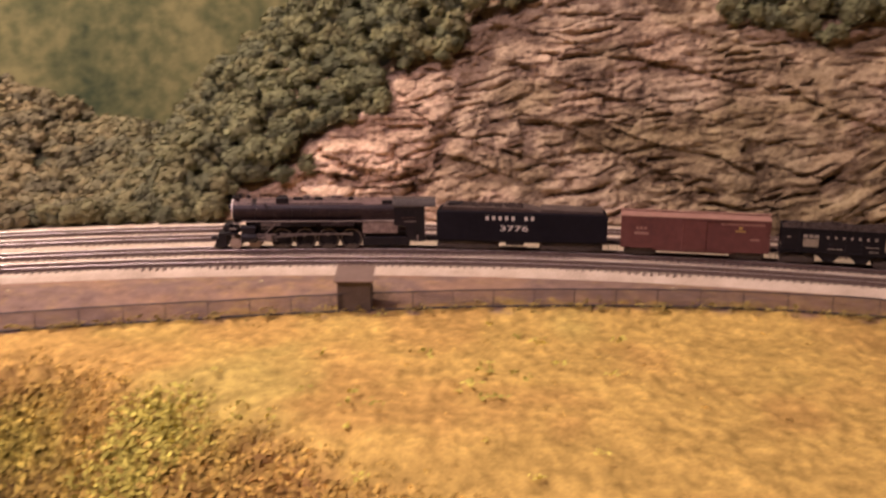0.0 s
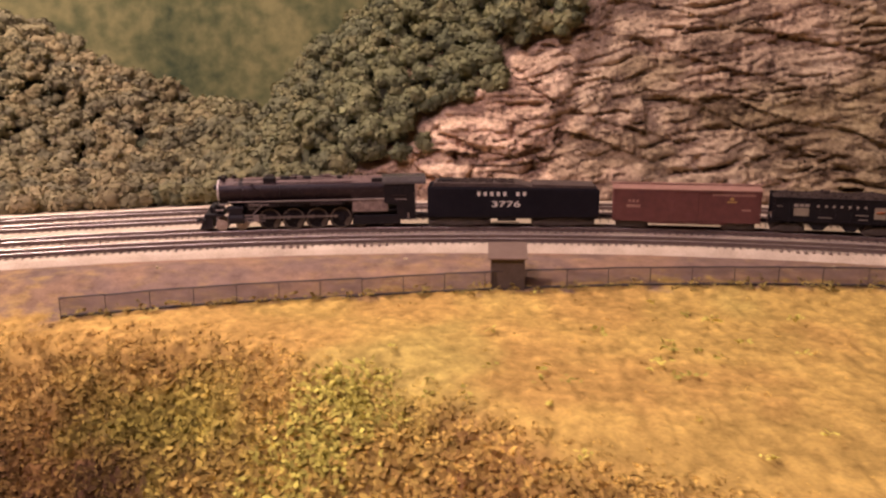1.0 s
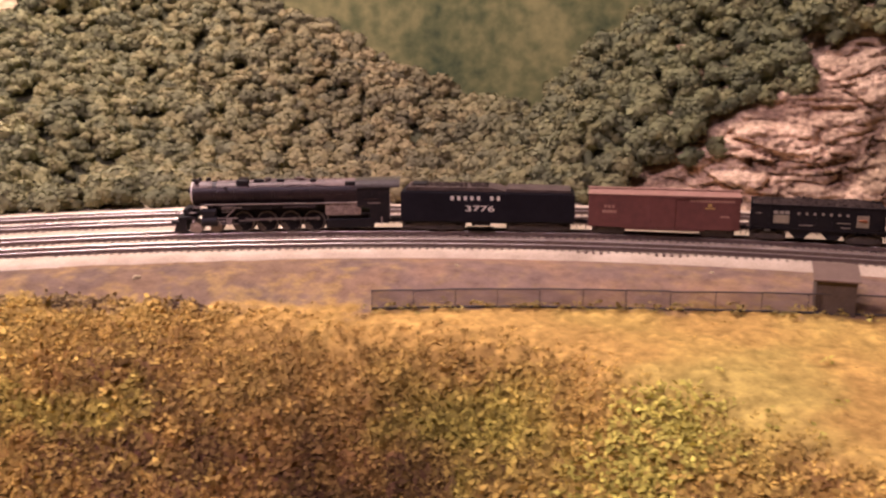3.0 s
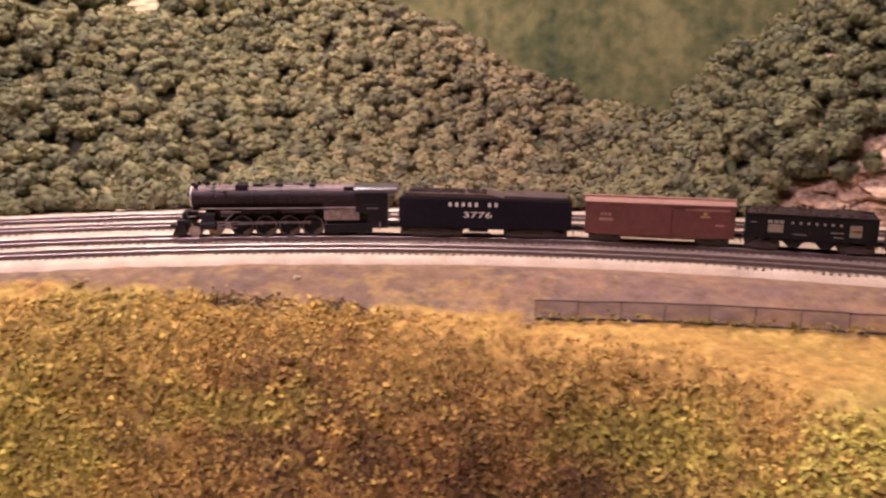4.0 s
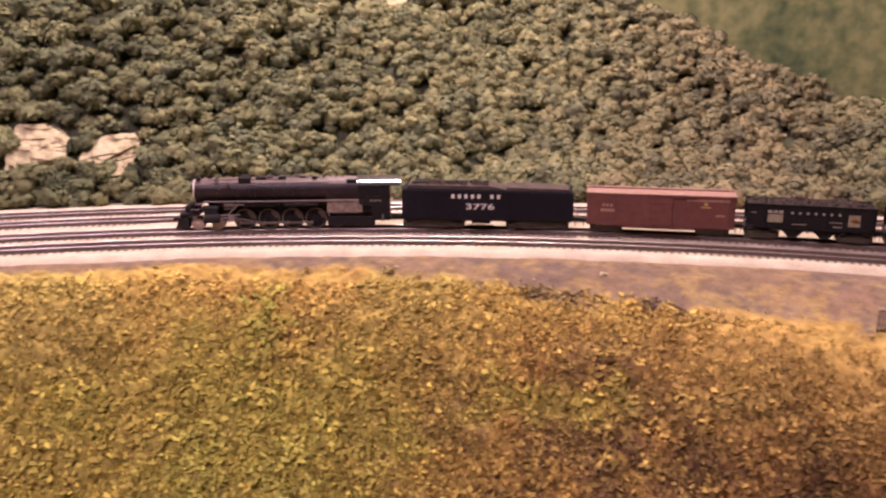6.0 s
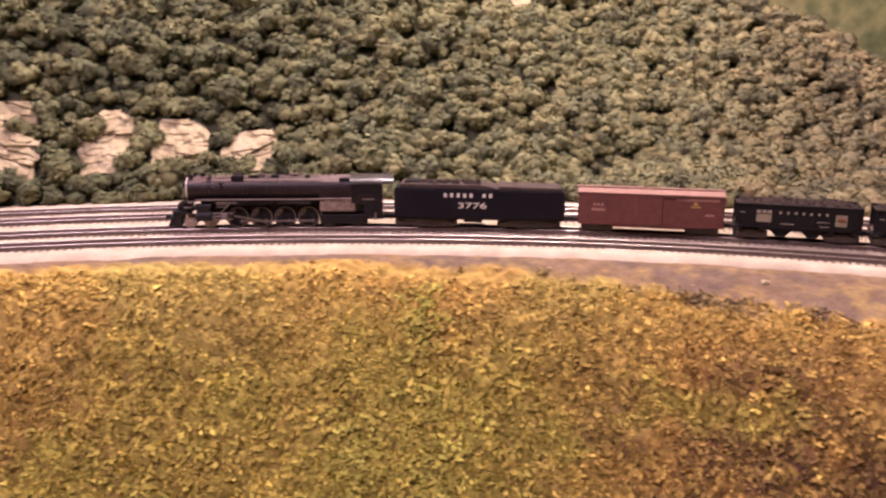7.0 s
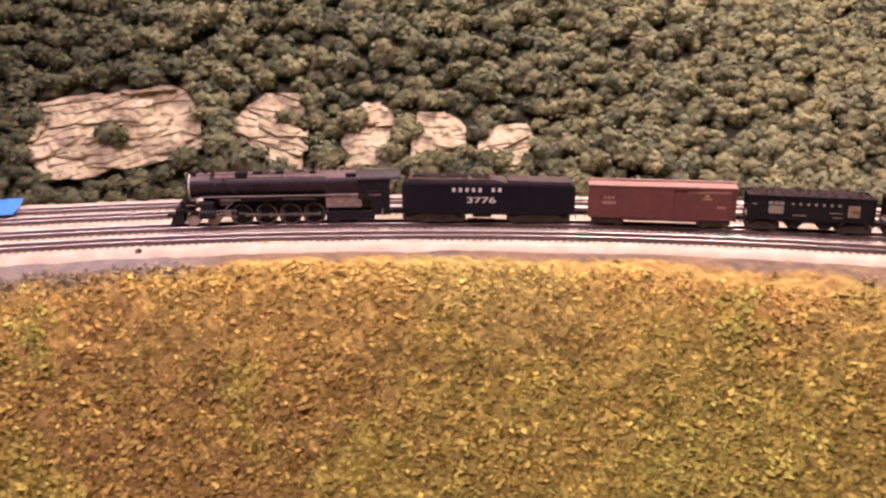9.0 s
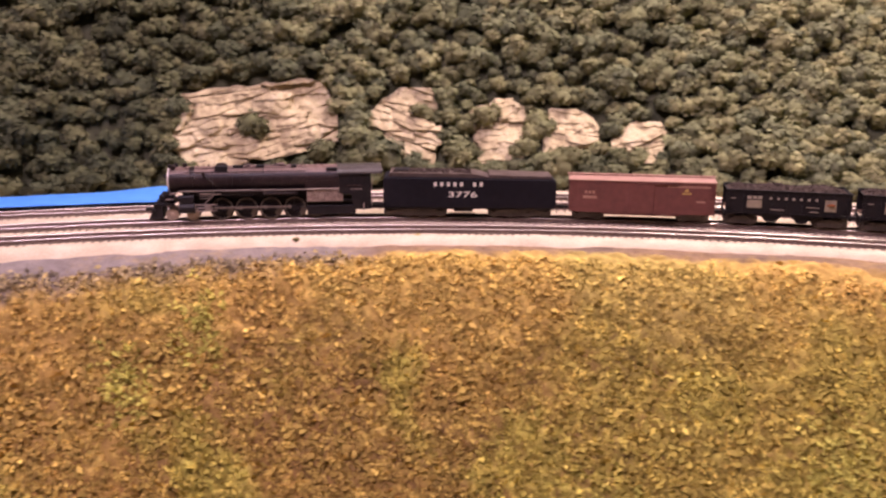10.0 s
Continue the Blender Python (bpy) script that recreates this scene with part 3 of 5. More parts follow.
for r in TRACKS:
    track = tagged(new("railway_track"), "curved model railway track with worn steel rails on ballast", "track", "parallel tracks", kind="structure")
    for side in (-1, 1):
        rc = r + side * GAUGE / 2
        rail = arc_bar("rail", rc - 0.0005, rc + 0.0005, 0.0055, RAIL_Z, 57, 177, m_rail_side, track, m_rail)
        foot_rail = arc_bar("rail_foot", rc - 0.0013, rc + 0.0013, 0.0052, 0.0060, 57, 177, m_rail_side, rail)
    step = math.degrees(0.0068 / r)
    rng = np.random.RandomState(int(r * 1000))
    V, F = [], []
    corner = np.array([(i, j, k) for i in (-1, 1) for j in (-1, 1) for k in (-1, 1)], float)
    cube = np.array([(0, 1, 3, 2), (4, 6, 7, 5), (0, 4, 5, 1), (2, 3, 7, 6), (0, 2, 6, 4), (1, 5, 7, 3)])
    for i, a in enumerate(np.arange(57, 177, step)):
        c, s = math.cos(radians(a)), math.sin(radians(a))
        p = corner * (0.0132 + rng.uniform(-.0008, .0008), 0.00125, 0.0011)
        jog = rng.uniform(-0.0004, 0.0004)
        V.append(np.stack([CX + (r + p[:, 0]) * c - (p[:, 1] + jog) * s, CY + (r + p[:, 0]) * s + (p[:, 1] + jog) * c, p[:, 2] + 0.0039], -1))
        F.append(cube + 8 * i)
    ties = part_mesh("ties", raw_mesh("ties", np.concatenate(V), np.concatenate(F)), m_tie, track)
    tagged(ties, "dark brown wooden ties half sunk in ballast", kind="stuff")

# ---- rolling stock ----
# every car: x forward, y towards the aisle, z up from the rail head


def letters(name, text, width, height, x, z, y, mat, parent):
    """Raised lettering on the aisle side, centred on x."""
    curve = bpy.data.curves.new(name, "FONT")
    curve.body, curve.size, curve.extrude, curve.align_x, curve.offset = text, height * 1.38, 0.00006, "CENTER", 0.00008
    scratch = new(name, curve)
    bpy.context.view_layer.update()
    me = bpy.data.meshes.new_from_object(scratch.evaluated_get(bpy.context.evaluated_depsgraph_get()))
    bpy.data.objects.remove(scratch)
    xs, ys = [v.co.x for v in me.vertices], [v.co.y for v in me.vertices]
    fx, fy = width / (max(xs) - min(xs)), height / (max(ys) - min(ys))
    for v in me.vertices:
        v.co.x, v.co.y = (v.co.x - (max(xs) + min(xs)) / 2) * fx, (v.co.y - min(ys)) * fy
    me.transform(Matrix(((-1, 0, 0, x), (0, 0, 1, y), (0, 1, 0, z), (0, 0, 0, 1))))
    me.materials.clear()
    me.materials.append(mat)
    return part_mesh(name, me, mat, parent)


def bars(bm, x0, widths, gap, z0, z1, y):
    """Upright marks in place of writing, from x0 towards the rear."""
    x = x0
    for w in widths:
        if w > 0:
            box(bm, x - w, x, y, y + 0.00008, z0, z1)
        x -= abs(w) + gap
    return bm


def glyphs(bm, x0, count, w, gap, z0, z1, y, skip=()):
    """Plain upright marks, each the size of a letter."""
    x = x0
    for i in range(count):
        if i not in skip:
            box(bm, x - w, x, y, y + 0.00008, z0, z1)
        x -= w + gap
    return bm


WHEELS = []


def wheelset(parent, x, radius, mat=None, spokes=0, y=GAUGE / 2, rim=None):
    """An axle with two wheels, turning about its own axle."""
    bm = bmesh.new()
    tube(bm, (0, -y, 0), (0, y, 0), radius * 0.16, seg=8)
    for s in (-1, 1):
        tube(bm, (0, s * (y - 0.0006), 0), (0, s * (y + 0.0011), 0), radius if not spokes else radius * 0.30, seg=20)
        tube(bm, (0, s * (y - 0.0012), 0), (0, s * (y - 0.0006), 0), radius * 1.08, seg=20)
        if spokes:
            for k in range(spokes):
                c, d = math.cos(2 * math.pi * k / spokes), math.sin(2 * math.pi * k / spokes)
                tube(bm, (0, s * y, 0), (radius * 0.95 * c, s * y, radius * 0.95 * d), radius * 0.075, seg=5)
        else:
            tube(bm, (0, s * (y + 0.0011), 0), (0, s * (y + 0.0016), 0), radius * 0.45, radius * 0.3, seg=12)
    ob = part("wheelset", bm, mat or m_wheel, parent)
    if spokes:
        tyre = bmesh.new()
        for s in (-1, 1):
            n = 28
            ring = [[tyre.verts.new((q * math.cos(2 * math.pi * k / n), s * yy, q * math.sin(2 * math.pi * k / n))) for k in range(n)]
                    for q, yy in ((radius, y - 0.0009), (radius, y + 0.0012), (radius * 0.86, y + 0.0012), (radius * 0.86, y - 0.0009))]
            for i in range(4):
                for k in range(n):
                    tyre.faces.new((ring[i][k], ring[i][(k + 1) % n], ring[(i + 1) % 4][(k + 1) % n], ring[(i + 1) % 4][k]))
            w = radius * 0.5
            box(tyre, -w * 0.8, w * 0.8, s * y - 0.0007, s * y + 0.0010, -radius * 0.88, -radius * 0.5)
        bmesh.ops.recalc_face_normals(tyre, faces=tyre.faces[:])
        part("tyre", tyre, rim or m_wheel, ob, "worn steel driver tyre")
    ob.location = (x, 0, radius)
    WHEELS.append((ob, x, radius))
    return ob


def truck(parent, x, spread, axles, radius, name="truck", y=0.0112):
    """A wheel truck: two side frames, a bolster, springs and axle boxes; its wheelsets are keyed on their car."""
    bm = bmesh.new()
    half = spread * (axles - 1) / 2
    for s in (-1, 1):
        prism(bm, [(x - half - 0.003, radius + 0.0012), (x - half - 0.003, radius - 0.0012), (x - half * 0.55, radius * 0.45), (x + half * 0.55, radius * 0.45), (x + half + 0.003, radius - 0.0012), (x + half + 0.003, radius + 0.0012), (x + half * 0.4, radius * 1.75), (x - half * 0.4, radius * 1.75)], s * y - 0.0007, s * y + 0.0007)
        for k in range(axles):
            xk = x - half + spread * k
            box(bm, xk - 0.0016, xk + 0.0016, s * y + (0.0003 if s > 0 else -0.0015), s * y + (0.0015 if s > 0 else -0.0003), radius - 0.0015, radius + 0.0017, 0.0003)
        for k in (-1, 0, 1):
            tube(bm, (x + k * 0.0014, s * y, radius * 0.5), (x + k * 0.0014, s * (y + 0.0006), radius * 1.5), 0.0006, seg=6)
    box(bm, x - 0.0022, x + 0.0022, -y, y, radius * 0.9, radius * 1.8, 0.0003)
    ob = part(name, bm, m_wheel, parent)
    for k in range(axles):
        wheelset(parent, x - half + spread * k, radius)
    return ob


def coupler(parent, x, way):
    bm = box(bmesh.new(), min(x, x + way * 0.006), max(x, x + way * 0.006), -0.0011, 0.0011, 0.0085, 0.0108, 0.0002)
    box(bm, min(x + way * 0.004, x + way * 0.0075), max(x + way * 0.004, x + way * 0.0075), -0.0019, 0.0019, 0.0080, 0.0114, 0.0004)
    tube(bm, (x + way * 0.003, 0.0, 0.0082), (x + way * 0.003, 0.0016, 0.0030), 0.0003, seg=6)
    return part("coupler", bm, m_black, parent)


def ladder(parent, x0, x1, y, z0, z1, rungs, mat):
    bm = bmesh.new()
    for k in range(rungs):
        z = z0 + (z1 - z0) * k / (rungs - 1)
        tube(bm, (x0, y, z), (x1, y, z), 0.00022, seg=5)
    return part("ladder", bm, mat, parent)


def locomotive():
    car = tagged(new("steam_locomotive"), "weathered black steam locomotive with pale smokebox front on curved track", "locomotive")
    L = 0.2985                                  # nose; x runs back from here to the cab at 0.089
    zc, rb = 0.0372, 0.0122
    bm = bmesh.new()
    tube(bm, (0.1900, 0, zc), (0.2760, 0, zc), rb, rb * 0.95, seg=40)
    tube(bm, (0.1190, 0, zc - 0.0002), (0.1900, 0, zc), rb * 1.03, rb, seg=40)
    boiler = part("boiler", bm, m_boiler, car, "dull brownish black weathered boiler", shade=False)
    for x in (0.128, 0.146, 0.165, 0.183, 0.201, 0.219, 0.237, 0.255):
        part("boiler_band", tube(bmesh.new(), (x - 0.0006, 0, zc), (x + 0.0006, 0, zc), rb * 1.035, seg=40), m_boiler, boiler)
    # upper jacket strips carry dust and a painted broad highlight
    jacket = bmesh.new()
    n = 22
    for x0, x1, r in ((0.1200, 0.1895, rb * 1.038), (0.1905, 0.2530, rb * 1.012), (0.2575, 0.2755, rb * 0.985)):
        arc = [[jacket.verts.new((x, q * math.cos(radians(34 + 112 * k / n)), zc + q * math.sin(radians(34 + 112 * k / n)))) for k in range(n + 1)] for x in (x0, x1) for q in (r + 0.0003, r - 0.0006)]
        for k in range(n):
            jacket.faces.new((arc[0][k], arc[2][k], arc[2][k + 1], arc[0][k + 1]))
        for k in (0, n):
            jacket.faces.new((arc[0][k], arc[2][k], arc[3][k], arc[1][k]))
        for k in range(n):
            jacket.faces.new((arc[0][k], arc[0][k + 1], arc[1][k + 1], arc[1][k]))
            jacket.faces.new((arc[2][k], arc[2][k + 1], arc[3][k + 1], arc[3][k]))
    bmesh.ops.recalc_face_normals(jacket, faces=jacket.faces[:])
    part("jacket", jacket, m_dusty_lit_jacket, boiler, "pinkish brown upper boiler jacket, dust with the lamp's highlight painted in")
    front = tube(bmesh.new(), (0.2760, 0, zc), (0.2772, 0, zc), rb * 0.97, seg=40)
    tube(front, (0.2772, 0, zc), (0.2785, 0, zc), rb * 0.62, rb * 0.5, seg=32)
    part("smokebox_front", front, m_brass_face, car, "pale graphite grey smokebox front")
    hl = tube(bmesh.new(), (0.2770, 0, zc + 0.0035), (0.2815, 0, zc + 0.0035), 0.0024, seg=20)
    box(hl, 0.2735, 0.2775, -0.0022, 0.0022, zc + rb - 0.001, zc + rb + 0.0022, 0.0004)
    part("headlight", hl, m_black, car)
    fb = bmesh.new()
    prism(fb, [(0.119, 0.026), (0.119, 0.0400), (0.150, 0.0400), (0.152, 0.026)], -0.0128, 0.0128)
    bmesh.ops.bevel(fb, geom=[e for e in fb.edges if all(v.co.z > 0.039 for v in e.verts) and abs(e.verts[0].co.y - e.verts[1].co.y) < 1e-6], offset=0.0035, segments=5, affect="EDGES")
    part("firebox", fb, m_boiler, car, shade=False)
    # top fittings
    for x, h, w in ((0.262, 0.0032, 0.0028), (0.2285, 0.0026, 0.006), (0.205, 0.0024, 0.0045), (0.178, 0.0022, 0.0035)):
        dome = tube(bmesh.new(), (x, 0, zc + rb * 0.86), (x, 0, zc + rb + h), w, w * 0.78, seg=20)
        part("dome" if h < 0.003 else "chimney", dome, m_boiler, car)
    for x0, x1, y1, zl in ((0.2340, 0.2225, 0.0102, 0.62), (0.2180, 0.2085, 0.0060, 0.90), (0.1965, 0.1890, 0.0062, 0.90), (0.1640, 0.1590, 0.0070, 0.86)):
        part("sand_box", box(bmesh.new(), x1, x0, 0.0030, y1, zc + rb * zl, zc + rb + 0.0018, 0.0006), m_black, car)
    part("bell", tube(bmesh.new(), (0.2700, 0, zc + rb - 0.0006), (0.2700, 0, zc + rb + 0.0034), 0.0022, 0.0012, seg=16), m_black, car)
    heater = tube(bmesh.new(), (0.2720, -0.0075, zc + rb + 0.0002), (0.2720, 0.0075, zc + rb + 0.0002), 0.0021, seg=16)
    part("feedwater_heater", heater, m_boiler, car)
    ridge = bmesh.new()
    tube(ridge, (0.1560, 0.0040, zc + rb + 0.0006), (0.2040, 0.0030, zc + rb + 0.0014), 0.0005, seg=8)
    tube(ridge, (0.2225, 0.0060, zc + rb * 0.90), (0.2040, 0.0040, zc + rb + 0.0016), 0.0006, seg=8)
    part("steam_pipe", ridge, m_grime, car, "pale dusty pipe along the boiler top")
    pipes = bmesh.new()
    for y, z in ((0.0062, zc + rb * 0.93), (0.0102, zc + rb * 0.70)):
        tube(pipes, (0.150, y, z), (0.262, y, z), 0.00035, seg=6)
    for x in (0.170, 0.192, 0.214, 0.236, 0.256):
        tube(pipes, (x, 0.0102, zc + rb * 0.55), (x, 0.0102, zc + rb * 0.72), 0.0003, seg=5)
    part("handrail", pipes, m_boiler, car)
    for x in (0.135, 0.141, 0.147, 0.158, 0.240, 0.250):
        part("valve", tube(bmesh.new(), (x, 0.002, 0.0485), (x, 0.002, 0.0520), 0.0007, 0.0004, seg=8), m_boiler, car)
    hatch = box(bmesh.new(), 0.121, 0.131, 0.0050, 0.0105, 0.0440, 0.0485, 0.0004)
    part("turret_cover", hatch, m_black, car)
    spark = tube(bmesh.new(), (0.2525, 0.0095, zc + 0.0030), (0.2525, 0.0122, zc + 0.0034), 0.0006, seg=8)
    part("washout_plug", spark, m_steel, car, "small bright plug on the boiler")
    # loose fittings along the boiler: sand pipes, injector, check valve, generator, whistle
    for x in (0.2250, 0.2120, 0.1990):
        pipe = tube(bmesh.new(), (x, 0.0072, zc + rb * 0.86), (x - 0.0015, 0.0128, zc), 0.00035, seg=6)
        tube(pipe, (x - 0.0015, 0.0128, zc), (x - 0.0040, 0.0138, 0.0292), 0.00035, seg=6)
        part("sand_pipe", pipe, m_boiler, car)
    check = tube(bmesh.new(), (0.2440, 0.0100, zc + 0.0066), (0.2440, 0.0136, zc + 0.0072), 0.0013, seg=10)
    tube(check, (0.2440, 0.0130, zc + 0.0070), (0.2300, 0.0142, 0.0300), 0.0004, seg=6)
    part("check_valve", check, m_boiler, car)
    dynamo = tube(bmesh.new(), (0.1700, 0.0030, zc + rb + 0.0016), (0.1755, 0.0030, zc + rb + 0.0016), 0.0016, seg=14)
    tube(dynamo, (0.1755, 0.0030, zc + rb + 0.0016), (0.1775, 0.0030, zc + rb + 0.0016), 0.0009, seg=10)
    part("dynamo", dynamo, m_dusty_lit_jacket, car)
    part("whistle", tube(bmesh.new(), (0.1530, 0.0045, zc + rb - 0.0010), (0.1530, 0.0045, zc + rb + 0.0042), 0.0005, 0.0007, seg=8), m_steel, car, "small bright whistle")
    reverse = box(bmesh.new(), 0.1480, 0.2280, 0.0146, 0.0152, 0.0270, 0.0277)
    tube(reverse, (0.1600, 0.0149, 0.0256), (0.1900, 0.0149, 0.0256), 0.0012, seg=12)
    part("reverse_rod", reverse, m_boiler, car)
    reservoir = tube(bmesh.new(), (0.2360, 0.0130, 0.0262), (0.2520, 0.0130, 0.0262), 0.0019, seg=14)
    part("air_reservoir", reservoir, m_black, car)
    for z in (0.0215, 0.0238, 0.0260):
        part("valve_gear_link", box(bmesh.new(), 0.2370, 0.2480, 0.0154, 0.0159, z, z + 0.0008), m_grime if z > 0.025 else m_rod, car)
    # running board with its pale edge
    rbm = box(bmesh.new(), 0.121, 0.268, 0.0085, 0.0162, 0.0284, 0.0292)
    box(rbm, 0.148, 0.268, -0.0162, -0.0085, 0.0284, 0.0292)
    part("running_board", rbm, m_black, car)
    part("board_edge", box(bmesh.new(), 0.121, 0.267, 0.0162, 0.0166, 0.0288, 0.0296), m_board_edge, car, "pale worn edge of the running board")
    und = box(bmesh.new(), 0.150, 0.262, -0.0050, 0.0050, 0.0085, 0.0290)
    for x in (0.164, 0.184, 0.206, 0.226):
        box(und, x - 0.006, x + 0.006, 0.0100, 0.0145, 0.0235, 0.0284, 0.0005)
    tube(und, (0.196, 0.0120, 0.0262), (0.232, 0.0120, 0.0262), 0.0021, seg=14)
    part("frame", und, m_black, car)
    # pilot and front deck
    pil = box(bmesh.new(), 0.272, 0.2905, -0.0130, 0.0130, 0.0150, 0.0175, 0.0004)
    prism(pil, [(0.2830, 0.0150), (0.2830, 0.0028), (0.2960, 0.0022), (0.2900, 0.0150)], -0.0118, 0.0118)
    box(pil, 0.2740, 0.2860, -0.0095, 0.0095, 0.0175, 0.0250, 0.0012)
    box(pil, 0.2895, 0.2925, -0.0140, 0.0140, 0.0100, 0.0128, 0.0003)
    part("pilot", pil, m_black, car)
    for s in (-1, 1):
        part("air_pump", tube(bmesh.new(), (0.2790, s * 0.0105, 0.0180), (0.2790, s * 0.0105, 0.0262), 0.0024, seg=14), m_black, car)
    step_bm = box(bmesh.new(), 0.2680, 0.2750, 0.0120, 0.0158, 0.0262, 0.0270)
    box(step_bm, 0.2715, 0.2790, 0.0124, 0.0156, 0.0210, 0.0216)
    part("step", step_bm, m_grime, car, "pale worn step plates")
    for s in (-1, 1):
        cyl = bmesh.new()
        tube(cyl, (0.2530, s * 0.0138, 0.0128), (0.2672, s * 0.0138, 0.0128), 0.0048, seg=24)
        tube(cyl, (0.2535, s * 0.0132, 0.0222), (0.2680, s * 0.0132, 0.0222), 0.0030, seg=20)
        box(cyl, 0.2545, 0.2665, s * 0.0132 - 0.0030, s * 0.0132 + 0.0030, 0.0128, 0.0222)
        part("cylinder", cyl, m_black, car)
        part("cylinder_cover", tube(bmesh.new(), (0.2672, s * 0.0138, 0.0128), (0.2680, s * 0.0138, 0.0128), 0.0044, 0.0030, seg=20), m_grime, car)
    for s in (-1, 1):
        gear = bmesh.new()
        y = s * 0.0148
        box(gear, 0.2330, 0.2545, y - 0.0006, y + 0.0006, 0.0152, 0.0162)
        box(gear, 0.2330, 0.2545, y - 0.0006, y + 0.0006, 0.0096, 0.0104)
        box(gear, 0.2385, 0.2440, y - 0.0012, y + 0.0012, 0.0104, 0.0154, 0.0003)
        tube(gear, (0.2440, y, 0.0128), (0.2545, y, 0.0128), 0.0007, seg=8)
        tube(gear, (0.2440, y, 0.0170), (0.2350, y, 0.0255), 0.0006, seg=6)
        box(gear, 0.2290, 0.2480, y - 0.0005, y + 0.0005, 0.0252, 0.0262)
        part("crosshead_guide", gear, m_grime, car, "pale worn steel slide bars")
    # cab
    cab = bmesh.new()
    prism(cab, [(0.0895, 0.0090), (0.0895, 0.0435), (0.1195, 0.0435), (0.1195, 0.0250), (0.1080, 0.0235), (0.1060, 0.0090)], 0.0150, 0.0158)
    prism(cab, [(0.0895, 0.0090), (0.0895, 0.0435), (0.1195, 0.0435), (0.1195, 0.0250), (0.1080, 0.0235), (0.1060, 0.0090)], -0.0158, -0.0150)
    box(cab, 0.1187, 0.1195, -0.0150, 0.0150, 0.0250, 0.0450)
    box(cab, 0.0895, 0.1190, -0.0150, 0.0150, 0.0180, 0.0188)
    cab_ob = part("cab", cab, m_black, car)
    win = box(bmesh.new(), 0.1000, 0.1045, 0.0158, 0.0160, 0.0338, 0.0402)
    box(win, 0.1060, 0.1110, 0.0158, 0.0160, 0.0338, 0.0402)
    part("window", win, m_hopper, cab_ob, "dark cab window")
    part("armrest", box(bmesh.new(), 0.0985, 0.1125, 0.0158, 0.0166, 0.0318, 0.0326), m_boiler, cab_ob)
    part("plate", bars(bmesh.new(), 0.1090, [0.0014] * 6, 0.0005, 0.0278, 0.0292, 0.0158), m_grime, cab_ob, "faded pale marks on the cab side")
    roof = bmesh.new()
    n = 14
    for x0, x1 in ((0.0790, 0.1210),):
        lo = [[roof.verts.new((x, 0.0172 * math.cos(math.pi * k / n), 0.0432 + 0.0062 * math.sin(math.pi * k / n))) for k in range(n + 1)] for x in (x0, x1)]
        hi = [[roof.verts.new((x, 0.0172 * math.cos(math.pi * k / n), 0.0440 + 0.0064 * math.sin(math.pi * k / n))) for k in range(n + 1)] for x in (x0, x1)]
        for k in range(n):
            roof.faces.new((hi[0][k], hi[1][k], hi[1][k + 1], hi[0][k + 1]))
            roof.faces.new((lo[0][k + 1], lo[1][k + 1], lo[1][k], lo[0][k]))
            for q in (0, 1):
                roof.faces.new((lo[q][k], lo[q][k + 1], hi[q][k + 1], hi[q][k]))
        for k in (0, n):
            roof.faces.new((lo[0][k], lo[1][k], hi[1][k], hi[0][k]))
    bmesh.ops.recalc_face_normals(roof, faces=roof.faces[:])
    part("cab_roof", roof, m_roof_metal, car, "smooth curved shiny cab roof", shade=False)
    grab = bmesh.new()
    tube(grab, (0.0885, 0.0160, 0.0120), (0.0885, 0.0160, 0.0400), 0.0003, seg=6)
    tube(grab, (0.0965, 0.0160, 0.0080), (0.0965, 0.0160, 0.0150), 0.0009, seg=8)
    part("grab_rail", grab, m_grime, car)
    # firebox side, ash pan and trailing truck
    side = box(bmesh.new(), 0.1160, 0.1500, 0.0125, 0.0152, 0.0168, 0.0296, 0.0006)
    for x in (0.1235, 0.1310, 0.1400):
        box(side, x, x + 0.0005, 0.0152, 0.0156, 0.0172, 0.0292)
    box(side, 0.1185, 0.1300, 0.0152, 0.0157, 0.0255, 0.0262)
    part("firebox_side", side, m_streaked, car, "streaked tan firebox side panel, worn dark in places")
    pan = box(bmesh.new(), 0.1090, 0.1480, -0.0100, 0.0100, 0.0060, 0.0180, 0.0006)
    box(pan, 0.1040, 0.1500, 0.0110, 0.0132, 0.0040, 0.0130, 0.0008)
    box(pan, 0.1040, 0.1500, -0.0132, -0.0110, 0.0040, 0.0130, 0.0008)
    part("trailing_truck", pan, m_black, car)
    wheelset(car, 0.1420, 0.0052)
    wheelset(car, 0.1150, 0.0055)
    for x in (0.2750, 0.2560):
        wheelset(car, x, 0.0056, mat=m_pilot_wheel)
    for x in DRIVERS:
        wheelset(car, x, DRIVER_R, mat=m_black, spokes=14, rim=m_tyre)
    rods = bmesh.new()
    for s in (-1, 1):
        y = s * 0.0122
        for i in range(3):
            box(rods, DRIVERS[i + 1], DRIVERS[i], y - 0.0005, y + 0.0005, -0.0008, 0.0008)
        for x in DRIVERS:
            tube(rods, (x, y - 0.0008, 0), (x, y + 0.0008, 0), 0.0017, seg=14)
    rod = part("side_rod", rods, m_rod, car, "worn steel coupling rod")
    main = bmesh.new()
    box(main, 0, 0.0300, 0.0134, 0.0142, -0.0007, 0.0007)
    tube(main, (0, 0.0130, 0), (0, 0.0146, 0), 0.0019, seg=14)
    main_ob = part("main_rod", main, m_rod, car, "worn steel main rod")
    coupler(car, 0.2925, 1)
    return car, rod, main_ob


DRIVERS = (0.2292, 0.2066, 0.1840, 0.1614)
